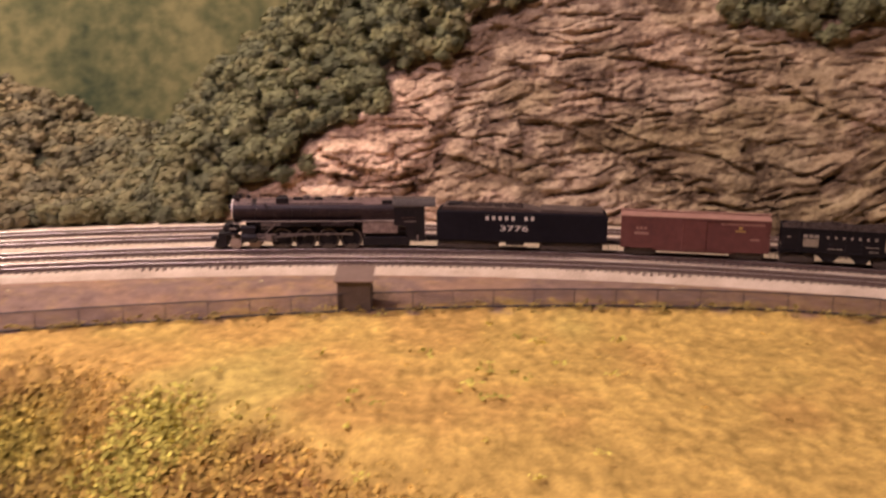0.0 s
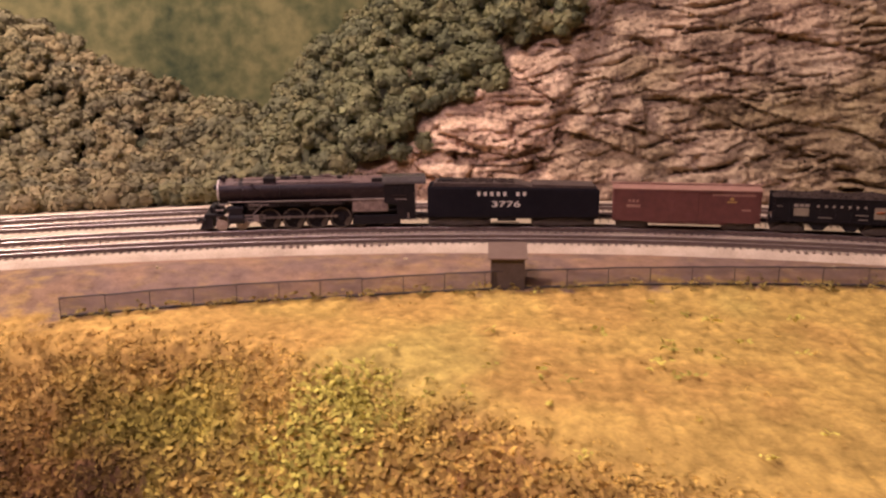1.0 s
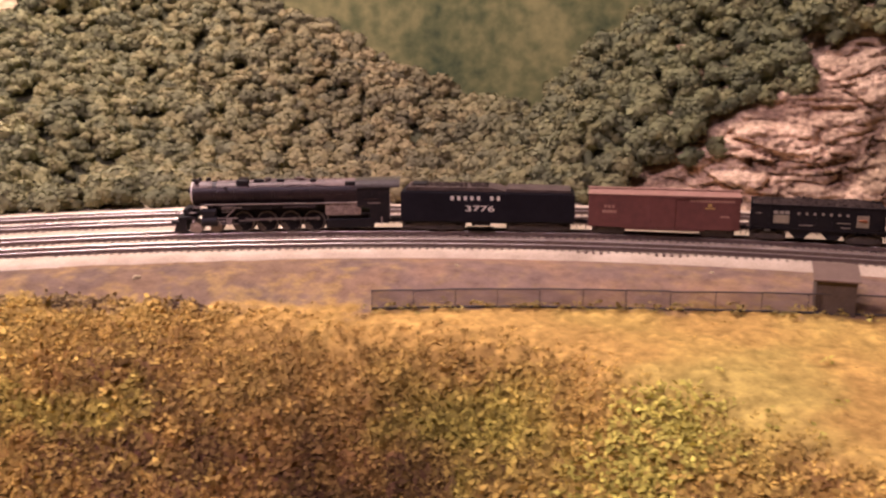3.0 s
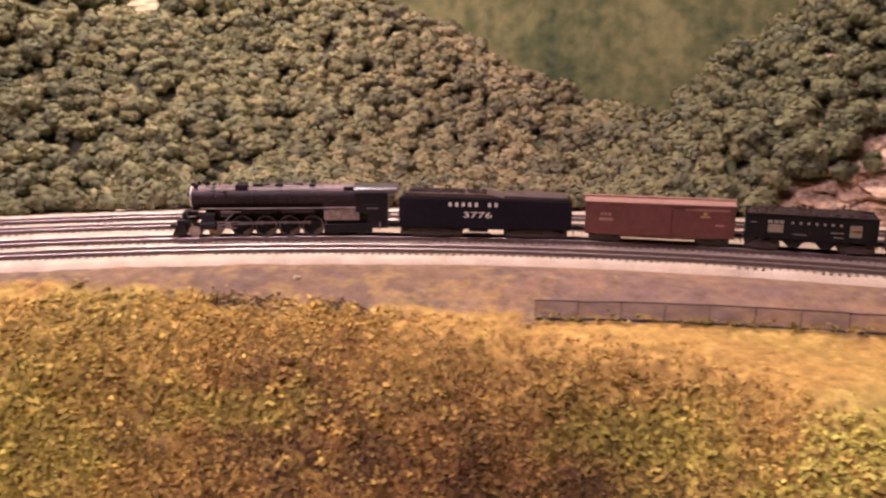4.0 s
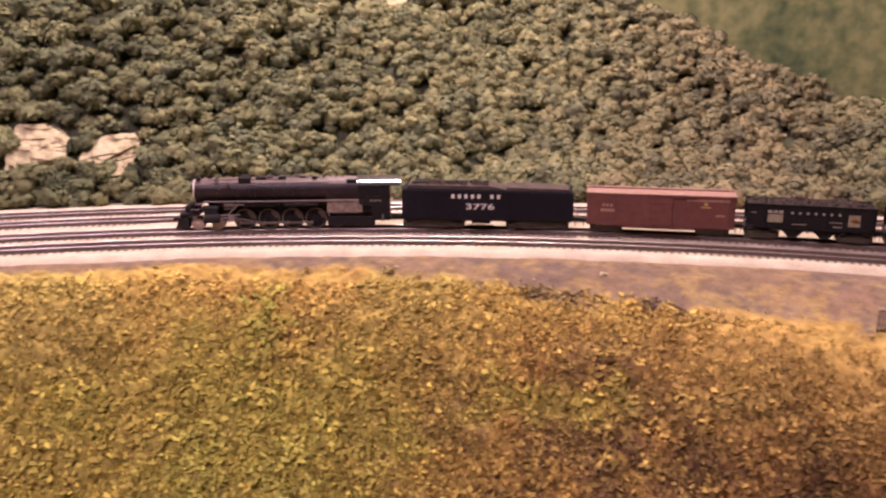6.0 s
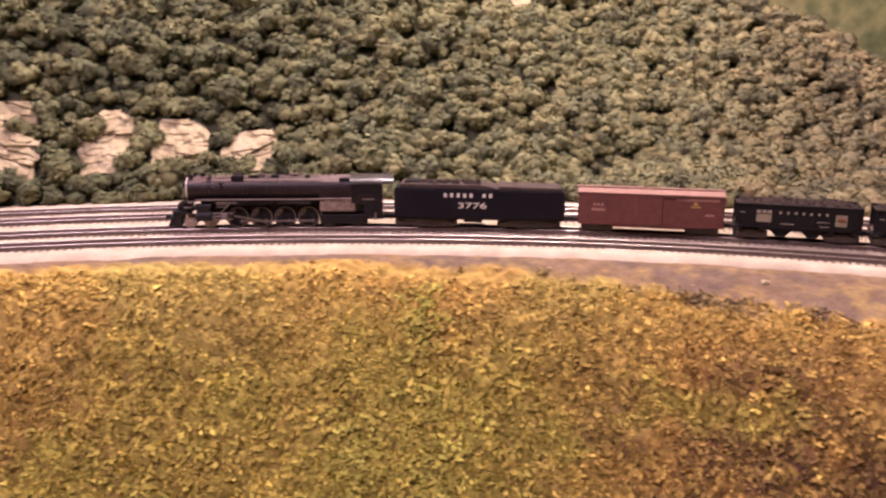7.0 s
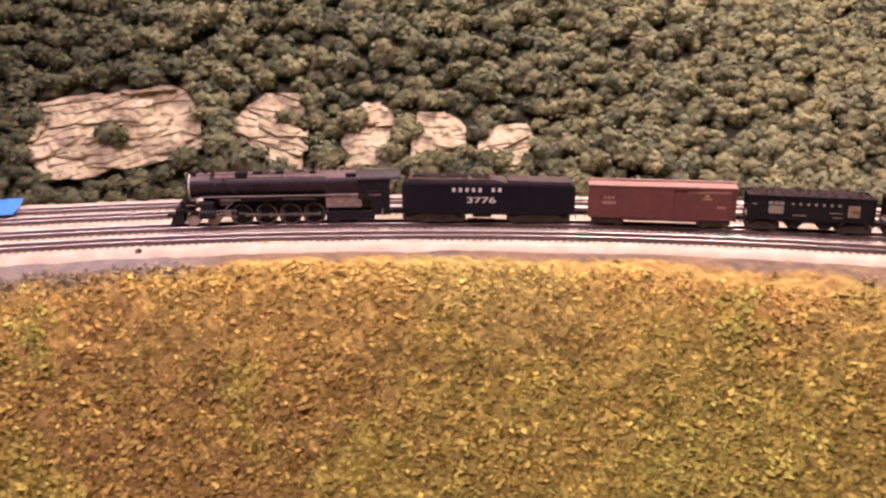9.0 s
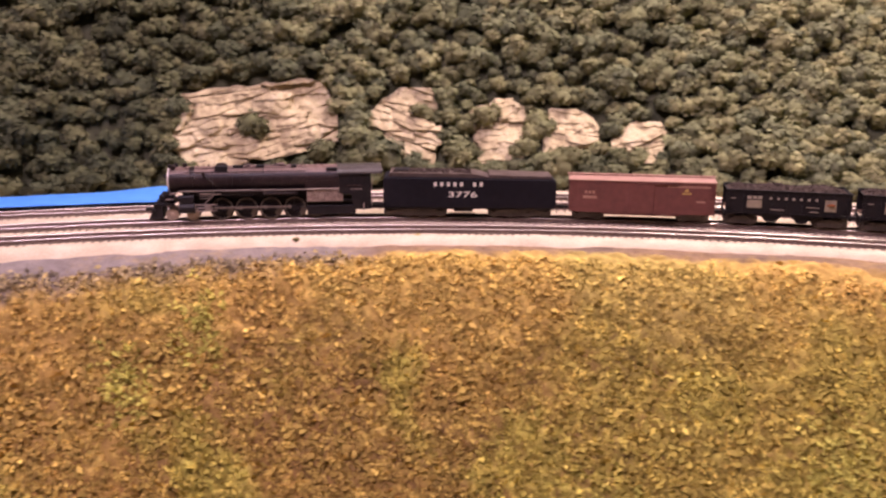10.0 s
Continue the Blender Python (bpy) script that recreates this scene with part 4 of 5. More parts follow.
DRIVER_R = 0.0104


def tender():
    car = tagged(new("tender"), "black tender with cream lettering and dusty coal bunker top", "tender")
    x0, x1 = -0.0875, 0.0760
    bm = bmesh.new()
    prism(bm, [(x0, 0.0118), (x0, 0.0365), (x0 + 0.0025, 0.0388), (x1 - 0.002, 0.0405), (x1, 0.0390), (x1, 0.0118)], -0.0172, 0.0172)
    bmesh.ops.bevel(bm, geom=[e for e in bm.edges if all(v.co.z > 0.0355 for v in e.verts) and abs(e.verts[0].co.y - e.verts[1].co.y) < 1e-6 and abs(e.verts[0].co.x - e.verts[1].co.x) > 0.01], offset=0.0012, segments=3, affect="EDGES")
    body = part("tank", bm, m_tender, car)
    top = bmesh.new()
    prism(top, [(x1 - 0.004, 0.0395), (x1 - 0.006, 0.0440), (x1 - 0.085, 0.0434), (x1 - 0.104, 0.0392)], -0.0150, 0.0150)
    prism(top, [(x1 - 0.100, 0.0385), (x1 - 0.100, 0.0425), (x0 + 0.004, 0.0410), (x0 + 0.004, 0.0375)], -0.0150, 0.0150)
    part("bunker", top, m_tender_top, car, "dusty brown grey upper deck")
    rim = bmesh.new()
    for k in range(26):
        x = x1 - 0.008 - k * 0.0058
        box(rim, x - 0.0004, x + 0.0004, 0.0150, 0.0156, 0.0385, 0.0434 if k < 14 else 0.0412)
    part("stiffener", rim, m_tender_top, car)
    coal = bmesh.new()
    rng = random.Random(5)
    for k in range(170):
        x, y = rng.uniform(x1 - 0.082, x1 - 0.010), rng.uniform(-0.0110, 0.0110)
        s = rng.uniform(0.0010, 0.0022)
        z = 0.0436 + 0.0014 * (1 - abs(y) / 0.011)
        b = bmesh.new()
        bmesh.ops.create_icosphere(b, subdivisions=1, radius=s)
        for v in b.verts:
            v.co = Vector((v.co.x * rng.uniform(0.7, 1.3), v.co.y * rng.uniform(0.7, 1.3), v.co.z * rng.uniform(0.5, 1.0))) + Vector((x, y, z))
        merge(coal, b)
    part("coal_load", coal, m_coal, car)
    hatch = box(bmesh.new(), x1 - 0.024, x1 - 0.010, -0.0070, 0.0070, 0.0440, 0.0462, 0.0005)
    part("hatch", hatch, m_black, car)
    fr = box(bmesh.new(), x0 + 0.001, x1 - 0.001, -0.0150, 0.0150, 0.0095, 0.0125, 0.0004)
    box(fr, -0.0090, 0.0090, 0.0080, 0.0145, 0.0068, 0.0095, 0.0005)
    box(fr, -0.0120, 0.0140, 0.0138, 0.0146, 0.0052, 0.0060)
    part("underframe", fr, m_black, car)
    part("lettering", glyphs(bmesh.new(), 0.0284, 8, 0.0030, 0.0032, 0.0318, 0.0357, 0.0173, skip=(5,)), m_letter, body, "cream letter marks on the tank side")
    letters("numerals", "3776", 0.0272, 0.0056, 0.0008, 0.0212, 0.0173, m_letter, body)
    truck(car, 0.0460, 0.0165, 4, 0.0053)
    truck(car, -0.0540, 0.0165, 4, 0.0053)
    ladder(car, x0 - 0.0006, x0 - 0.0006 + 0.0001, 0.0165, 0.012, 0.036, 6, m_black)
    draw = box(bmesh.new(), 0.0740, 0.0920, -0.0040, 0.0040, 0.0080, 0.0115)
    prism(draw, [(0.0740, 0.0150), (0.0740, 0.0370), (0.0752, 0.0370), (0.0752, 0.0150)], 0.010, 0.0165)
    part("drawbar", draw, m_black, car)
    coupler(car, x0, -1)
    return car


def boxcar():
    car = tagged(new("boxcar"), "oxide red forty foot boxcar with sliding door and faded lettering", "boxcar")
    h = 0.0672
    bm = box(bmesh.new(), -h, h, -0.0168, 0.0168, 0.0088, 0.0392, 0.0004)
    body = part("body", bm, m_oxide, car)
    for k in range(15):
        x = -h + 0.0048 + k * (2 * h - 0.0096) / 14
        if abs(x) > 0.012:
            part("panel_seam", box(bmesh.new(), x - 0.00018, x + 0.00018, 0.0168, 0.01695, 0.0092, 0.0388), m_oxide, body)
    door = box(bmesh.new(), -0.0112, 0.0112, 0.0170, 0.0180, 0.0096, 0.0374, 0.0003)
    for z in (0.0165, 0.0235, 0.0305):
        box(door, -0.0108, 0.0108, 0.0180, 0.0183, z, z + 0.0006)
    door_ob = part("door", door, m_oxide, car)
    part("latch", box(bmesh.new(), 0.0085, 0.0092, 0.0183, 0.0188, 0.0130, 0.0280), m_oxide, door_ob)
    part("door_track", box(bmesh.new(), -0.0330, 0.0120, 0.0168, 0.0184, 0.0374, 0.0382), m_oxide, car)
    part("door_track", box(bmesh.new(), -0.0330, 0.0120, 0.0168, 0.0180, 0.0086, 0.0093), m_oxide, car)
    roof = bmesh.new()
    y = 0.0176
    prof = [(-y, 0.0390), (-y, 0.0398), (0, 0.0420), (y, 0.0398), (y, 0.0390)]
    ends = [[roof.verts.new((x, yy, z)) for yy, z in prof] for x in (-h - 0.0006, h + 0.0006)]
    for k in range(5):
        j = (k + 1) % 5
        roof.faces.new((ends[0][k], ends[1][k], ends[1][j], ends[0][j]))
    for e in ends:
        roof.faces.new(e)
    bmesh.ops.recalc_face_normals(roof, faces=roof.faces[:])
    for k in range(13):
        x = -h + 0.004 + k * (2 * h - 0.008) / 12
        for s in (-1, 1):
            v = [roof.verts.new((x + dx, s * yy, z)) for dx in (-0.0004, 0.0004) for yy, z in ((0.002, 0.0421), (y, 0.0401))]
            roof.faces.new((v[0], v[1], v[3], v[2]))
    part("roof", roof, m_oxide_lit_roof, car, "red roof, painted paler for the light from above")
    walk_bm = box(bmesh.new(), -h - 0.002, h + 0.002, -0.0027, 0.0027, 0.0426, 0.0430)
    for k in range(8):
        x = -h + 0.006 + k * (2 * h - 0.012) / 7
        box(walk_bm, x - 0.0006, x + 0.0006, -0.0020, 0.0020, 0.0416, 0.0426)
    part("roof_walk", walk_bm, m_oxide_lit_roof, car)
    for e in (-1, 1):
        ladder(car, e * (h - 0.0065), e * (h - 0.001), 0.0174, 0.0105, 0.0380, 8, m_oxide)
    brake = tube(bmesh.new(), (-h - 0.0022, 0.004, 0.0340), (-h - 0.0016, 0.004, 0.0340), 0.0028, seg=16)
    tube(brake, (-h - 0.0020, 0.004, 0.0340), (-h, 0.004, 0.0340), 0.0005, seg=6)
    part("brake_wheel", brake, m_oxide, car)
    fr = bmesh.new()
    prism(fr, [(-0.040, 0.0090), (0.040, 0.0090), (0.032, 0.0068), (-0.032, 0.0068)], 0.0150, 0.0160)
    prism(fr, [(-0.040, 0.0090), (0.040, 0.0090), (0.032, 0.0068), (-0.032, 0.0068)], -0.0160, -0.0150)
    box(fr, -h + 0.002, h - 0.002, -0.0030, 0.0030, 0.0060, 0.0090)
    part("underframe", fr, m_oxide, car)
    part("lettering", bars(bmesh.new(), -0.0235, [0.0019] * 15, 0.0007, 0.0342, 0.0362, 0.01695), m_faint, body, "faded pinkish writing on the side")
    mark = bars(bmesh.new(), -0.0390, [0.0035], 0, 0.0304, 0.0330, 0.01695)
    bars(mark, -0.0365, [0.0088], 0, 0.0282, 0.0295, 0.01695)
    part("herald", mark, m_gold, body, "small worn yellow emblem")
    lot = bars(bmesh.new(), 0.0530, [0.0024, 0.0024, 0.0024], 0.0012, 0.0268, 0.0294, 0.01695)
    part("reporting_mark", lot, m_faint, body)
    part("data_mark", bars(bmesh.new(), 0.0545, [0.0130], 0, 0.0220, 0.0246, 0.01695), m_faint, body)
    part("data_mark", bars(bmesh.new(), -0.0500, [0.0080], 0, 0.0205, 0.0222, 0.01695), m_faint, body)
    truck(car, h - 0.0185, 0.0195, 2, 0.0053)
    truck(car, -h + 0.0185, 0.0195, 2, 0.0053)
    coupler(car, h, 1)
    coupler(car, -h, -1)
    return car


def hopper():
    car = tagged(new("hopper_car"), "black open hopper car heaped with coal, worn cream lettering", "hopper car", "coal hoppers in the train")
    h = 0.0545
    bm = bmesh.new()
    for s in (-1, 1):
        prism(bm, [(-h, 0.0155), (-h, 0.0345), (h, 0.0345), (h, 0.0155), (0.030, 0.0130), (-0.030, 0.0130)], s * 0.0162 - 0.0004, s * 0.0162 + 0.0004)
    for e in (-1, 1):
        prism(bm, [(e * h, 0.0345), (e * (h - 0.0008), 0.0345), (e * (h - 0.0200), 0.0135), (e * (h - 0.0190), 0.0130)], -0.0160, 0.0160)
    body = part("body", bm, m_hopper, car)
    for k in range(9):
        x = -h + 0.0025 + k * (2 * h - 0.005) / 8
        part("side_post", box(bmesh.new(), x - 0.0005, x + 0.0005, 0.0166, 0.0174, 0.0140, 0.0345), m_hopper, car)
    rib = bmesh.new()
    box(rib, -h - 0.0004, h + 0.0004, 0.0162, 0.0178, 0.0340, 0.0352, 0.0002)
    box(rib, -h - 0.0004, h + 0.0004, -0.0178, -0.0162, 0.0340, 0.0352, 0.0002)
    box(rib, -h, h, 0.0160, 0.0172, 0.0128, 0.0142)
    part("top_rim", rib, m_hopper, car)
    bays = bmesh.new()
    for c in (-0.0135, 0.0135):
        bay = bmesh.new()
        prism(bay, [(c - 0.0125, 0.0140), (c + 0.0125, 0.0140), (c + 0.0040, 0.0050), (c - 0.0040, 0.0050)], -0.0140, 0.0140)
        part("hopper_bay", bay, m_hopper, car)
    box(bays, -h, h, -0.0030, 0.0030, 0.0085, 0.0115)
    part("centre_sill", bays, m_hopper, car)
    for e in (-1, 1):
        sill = bmesh.new()
        box(sill, e * h - 0.0006, e * h + 0.0006, -0.0165, 0.0165, 0.0095, 0.0130)
        for y in (-0.0155, 0.0155):
            tube(sill, (e * (h - 0.0006), y, 0.0110), (e * (h - 0.0006), y, 0.0345), 0.0006, seg=6)
            tube(sill, (e * (h - 0.0006), y, 0.0110), (e * (h - 0.0170), y, 0.0145), 0.0006, seg=6)
        part("end_sill", sill, m_hopper, car)
    rng = random.Random(11)
    heap = bmesh.new()
    n, m = 46, 16
    rows = []
    for i in range(n):
        row = []
        for j in range(m):
            x, y = -h + 0.001 + (2 * h - 0.002) * i / (n - 1), -0.0155 + 0.031 * j / (m - 1)
            edge_x, edge_y = min(1, (h - abs(x)) / 0.012), 1 - (abs(y) / 0.0158) ** 2.2
            z = 0.0328 + 0.0060 * edge_x * edge_y * (0.8 + 0.2 * math.sin(x * 160)) + rng.uniform(-0.0005, 0.0007)
            row.append(heap.verts.new((x, y, z)))
        rows.append(row)
    for i in range(n - 1):
        for j in range(m - 1):
            heap.faces.new((rows[i][j], rows[i + 1][j], rows[i + 1][j + 1], rows[i][j + 1]))
    for k in range(260):
        x, y = rng.uniform(-h + 0.004, h - 0.004), rng.uniform(-0.0145, 0.0145)
        edge_x, edge_y = min(1, (h - abs(x)) / 0.012), 1 - (abs(y) / 0.0158) ** 2.2
        z = 0.0330 + 0.0060 * edge_x * edge_y * (0.8 + 0.2 * math.sin(x * 160))
        s = rng.uniform(0.0006, 0.0014)
        b = bmesh.new()
        bmesh.ops.create_icosphere(b, subdivisions=1, radius=s)
        for v in b.verts:
            v.co = Vector((v.co.x * rng.uniform(0.6, 1.4), v.co.y * rng.uniform(0.7, 1.3), v.co.z * rng.uniform(0.6, 1.1))) + Vector((x, y, z))
        merge(heap, b)
    part("coal_load", heap, m_coal, car, "heaped dull black coal")
    part("lettering", glyphs(bmesh.new(), 0.0165, 7, 0.0021, 0.0045, 0.0268, 0.0290, 0.0175), m_faded, body, "cream letter marks along the side")
    part("reporting_mark", bars(bmesh.new(), 0.0360, [0.0038, 0.0038, 0.0038], 0.0008, 0.0268, 0.0296, 0.0175), m_faded, body)
    part("data_panel", bars(bmesh.new(), 0.0360, [0.0130], 0, 0.0185, 0.0258, 0.0175), m_gold_panel, body, "worn pale number panel")
    for x, w, z in ((-0.0160, 0.0110, 0.0205), (-0.0190, 0.0080, 0.0165), (0.0505, 0.0045, 0.0265), (0.0150, 0.0120, 0.0172)):
        part("data_mark", bars(bmesh.new(), x, [w], 0, z, z + 0.0007, 0.0175), m_faded, body)
    her = bars(bmesh.new(), -0.0315, [0.0098], 0, 0.0178, 0.0284, 0.0175)
    her_ob = part("herald", her, m_gold_panel, body, "cream and orange square emblem")
    tube_bm = tube(bmesh.new(), (-0.0367, 0.01755, 0.0236), (-0.0367, 0.0178, 0.0232), 0.0036, seg=20)
    part("herald_disc", tube_bm, m_orange, her_ob, "orange disc")
    ladder(car, -h + 0.001, -h + 0.0065, 0.0176, 0.0130, 0.0335, 6, m_hopper)
    ladder(car, h - 0.0065, h - 0.001, 0.0176, 0.0130, 0.0335, 6, m_hopper)
    truck(car, h - 0.0150, 0.0195, 2, 0.0053)
    truck(car, -h + 0.0150, 0.0195, 2, 0.0053)
    coupler(car, h, 1)
    coupler(car, -h, -1)
    return car


m_gold_panel = material("worn_panel", [(0.20, 0.16, 0.10), (0.36, 0.30, 0.20)], 120, 0.7, bump=0.0)
m_faded = material("worn_lettering", [(0.22, 0.18, 0.13), (0.46, 0.40, 0.31)], 90, 0.7, bump=0.0)
WHEEL_SETS = {}
loco, side_rod, main_rod = locomotive()
WHEEL_SETS["loco"] = WHEELS[:]
WHEELS.clear()
coal_tender = tender()
WHEEL_SETS["tender"] = WHEELS[:]
WHEELS.clear()
red_boxcar = boxcar()
WHEEL_SETS["boxcar"] = WHEELS[:]
WHEELS.clear()
first_hopper = hopper()
WHEEL_SETS["hopper"] = WHEELS[:]
WHEELS.clear()
second_hopper = hopper()
WHEEL_SETS["second"] = WHEELS[:]
LOCO_MID = 0.190
for child in loco.children:
    child.location.x -= LOCO_MID

# ---- lineside ----
def fence():
    ob = tagged(new("wire_fence"), "low dark wire fence along the edge of the grass", "fence")
    ob.location = at(1.294, 98, 0)
    base = Vector(ob.location)
    spots = []
    for a in np.arange(62.25, 107.3, 1.45):
        r = float(np.interp(a, [f[0] for f in FENCE], [f[1] for f in FENCE]))
        spots.append(at(r, a, float(bank_z(np.array(r), np.array(a)))) - base)
    h = 0.0155
    rng = random.Random(3)
    for p in spots:
        lean = rng.uniform(-0.0005, 0.0005)
        part("post", tube(bmesh.new(), p - Vector((0, 0, 0.004)), p + Vector((lean, 0, h + 0.0006)), 0.00034, seg=6), m_post, ob)
    for p, q in zip(spots, spots[1:]):
        up = Vector((0, 0, h))
        sag = Vector((0, 0, rng.uniform(-0.0008, 0.0004)))
        part("top_rail", tube(bmesh.new(), p + up, q + up + sag, 0.0006, seg=5), m_post, ob)
        # bottom wire thickened to stand in for shadow and weeds at its foot
        part("bottom_wire_shadow", tube(bmesh.new(), p + Vector((0, 0, 0.0012)), q + Vector((0, 0, 0.0012)), 0.0010, seg=5), m_post, ob)
        bm = bmesh.new()
        bm.faces.new([bm.verts.new(v) for v in (p, q, q + up, p + up)])
        part("netting", bm, m_net, ob)
    return ob


fence()


def shed():
    """A small lean-to lineside hut."""
    ob = tagged(new("lineside_shed"), "small brown board lineside shed with sloping tan roof", "shed")
    ob.matrix_world = Matrix.Translation(at(1.318, 91.9, -0.0135)) @ pose(0, 0, 0, 0, 0, 91.9 + 90)
    w, d, hf, hb = 0.0138, 0.0115, 0.0292, 0.0345
    bm = bmesh.new()
    v = [bm.verts.new(c) for c in ((-w, d, -0.004), (w, d, -0.004), (w, -d, -0.004), (-w, -d, -0.004), (-w, d, hf), (w, d, hf), (w, -d, hb), (-w, -d, hb))]
    for f in ((0, 1, 2, 3), (4, 7, 6, 5), (0, 4, 5, 1), (1, 5, 6, 2), (2, 6, 7, 3), (3, 7, 4, 0)):
        bm.faces.new([v[i] for i in f])
    bmesh.ops.recalc_face_normals(bm, faces=bm.faces[:])
    body = part("wall", bm, m_shed_wall, ob)
    for k in range(9):
        x = -w + 0.0015 + k * 0.00298
        part("batten", box(bmesh.new(), x, x + 0.0004, d, d + 0.0003, -0.002, hf - 0.001), m_shed_wall, body)
    t = (hb - hf) / (2 * d)
    rf = bmesh.new()
    e = 0.0030
    z0, z1 = hf - t * e + 0.0004, hb + t * e + 0.0004
    prism_pts = [(d + e, z0), (d + e, z0 + 0.0011), (-d - e, z1 + 0.0011), (-d - e, z1)]
    lo = [rf.verts.new((-w - 0.0022, y, z)) for y, z in prism_pts]
    hi = [rf.verts.new((w + 0.0022, y, z)) for y, z in prism_pts]
    rf.faces.new(lo)
    rf.faces.new(hi[::-1])
    for i in range(4):
        j = (i + 1) % 4
        rf.faces.new((lo[i], lo[j], hi[j], hi[i]))
    bmesh.ops.recalc_face_normals(rf, faces=rf.faces[:])
    part("roof", rf, m_shed_roof, ob, "sloping tan roof")
    return ob


shed()

# blue tape laid over the outer track
A, R = np.meshgrid(np.linspace(154.4, 177, 120), np.linspace(0, 1, 9), indexing="ij")
r_in, r_out = 1.540 + 0.004 * smooth(156, 161, A), 1.598 + 0.010 * smooth(157.5, 155, A)
X, Y = xy(r_in + (r_out - r_in) * R, A)
Z = 0.0108 + 0.0012 * fbm(A * 0.9, R * 3, 5.0) + 0.0030 * smooth(0.6, 1.0, R) * smooth(157, 154.6, A)
bm = bmesh.new()
bm.from_mesh(grid_mesh("scratch_tape", X, Y, Z))
bmesh.ops.solidify(bm, geom=bm.faces[:], thickness=-0.0008)
tagged(part("blue_tape", bm, m_blue, shade=True), "strip of bright blue masking tape laid over a track", "tape")


def pebble(a, r, z, size, seed, mat, label, name="stone"):
    rng = random.Random(seed)
    bm = bmesh.new()
    bmesh.ops.create_icosphere(bm, subdivisions=2, radius=1)
    for v in bm.verts:
        v.co = Vector((v.co.x * size, v.co.y * size * 0.8, v.co.z * size * 0.5)) * (0.8 + 0.4 * noise.noise(v.co * 1.5 + Vector((seed, 0, 0))))
    ob = tagged(part(name, bm, mat), label, "stone", "loose stones")
    ob.matrix_world = Matrix.Translation(at(r, a, z)) @ pose(0, 0, 0, 0, 0, rng.uniform(0, 360))
    return ob


for i, (a, r, s) in enumerate([(115.9, 1.345, 0.0048), (95.6, 1.366, 0.0026), (80.5, 1.368, 0.0034), (104.5, 1.362, 0.0022), (123.4, 1.352, 0.0024), (134.0, 1.356, 0.0022)]):
    pebble(a, r, float(bank_z(np.array(r), np.array(a))) + 0.0006, s, i, m_pale_rock, "small pale stone on bare soil beside the track")


# ---- foliage ----
def clump_shape(seed, flakes, core, flake, blobs=6):
    """A puff of foliage of radius 1: several uneven lumps covered with small leaves that lie along them."""
    rng = np.random.RandomState(seed)
    b = bmesh.new()
    bmesh.ops.create_icosphere(b, subdivisions=core, radius=1)
    b.verts.ensure_lookup_table()
    S = np.array([v.co[:] for v in b.verts])
    G = np.array([[v.index for v in f.verts] for f in b.faces])
    b.free()
    VV, FF, TT, CC, base = [], [], [], [], 0
    for k in range(blobs):
        d = rng.normal(size=3)
        d /= np.linalg.norm(d)
        d[2] = abs(d[2]) * 1.0 - 0.25
        c = d * rng.uniform(0.35, 0.66) if k else np.zeros(3)
        rad = rng.uniform(0.26, 0.46) if k else 0.60
        W = S * (rad * (0.45 + 1.1 * fbm(S[:, 0] * 2.1 + seed + k, S[:, 1] * 2.1, S[:, 2] * 2.1 + 31, 2)))[:, None] * (1, 1, 0.8) + c
        VV.append(W)
        FF.append(G + base)
        TT.append(np.full(len(W), rng.uniform(0.82, 1.08)))
        CC.append(np.broadcast_to(c, (len(G), 3)))
        base += len(W)
    V, F, C = np.concatenate(VV), np.concatenate(FF), np.concatenate(CC)
    pick = rng.randint(0, len(F), flakes)
    tri = V[F[pick]]
    w = rng.dirichlet((1, 1, 1), flakes)[..., None]
    centre = (tri * w).sum(1)
    outward = centre - C[pick] + 1e-6
    outward /= np.linalg.norm(outward, axis=1, keepdims=True)
    centre = centre + outward * rng.uniform(0.0, 0.19, (flakes, 1))
    normal = 0.8 * outward + 0.34 * rng.normal(size=(flakes, 3)) + (0, 0, 0.3)
    u = np.cross(normal, rng.normal(size=(flakes, 3)))
    u /= np.linalg.norm(u, axis=1, keepdims=True)
    v = np.cross(normal / np.linalg.norm(normal, axis=1, keepdims=True), u)
    size = rng.uniform(0.6, 1.4, (flakes, 1)) * flake
    corners = np.stack([centre + u * size * 1.2, centre - u * size * 0.6 + v * size * 0.8, centre - u * size * 0.6 - v * size * 0.8], 1)
    leaf = np.arange(flakes * 3).reshape(-1, 3) + len(V)
    tone = np.repeat(rng.uniform(0.88, 1.14, flakes), 3)
    return np.concatenate([V, corners.reshape(-1, 3)]), np.concatenate([F, leaf]), np.concatenate(TT + [tone])


TREE_SHAPES = [clump_shape(s, 260, 1, 0.135) for s in range(14)]
GREENS = np.array([(0.256, 0.246, 0.114), (0.222, 0.217, 0.106), (0.284, 0.264, 0.120), (0.192, 0.192, 0.098), (0.300, 0.272, 0.124)])


def hill_green(a, pick):
    """Foliage colours: tan olive in the middle of the long slope, a deeper green to both sides. The light's fall-off to
    both sides is put into the colour.
    """
    g = GREENS[pick % 5].astype(float)
    mid = math.exp(-((a - 121) / 11) ** 2)
    tan = math.exp(-((a - 109) / 7) ** 2)
    # brightness carries the light's fall-off, strongest past 146 degrees
    return g * (0.74 + 0.20 * mid + 0.06 * tan) * (1 - 0.44 * float(smooth(146, 156, a))) * np.array((0.95 + 0.05 * mid + 0.17 * tan, 1.0, 1.05 + 0.10 * tan))


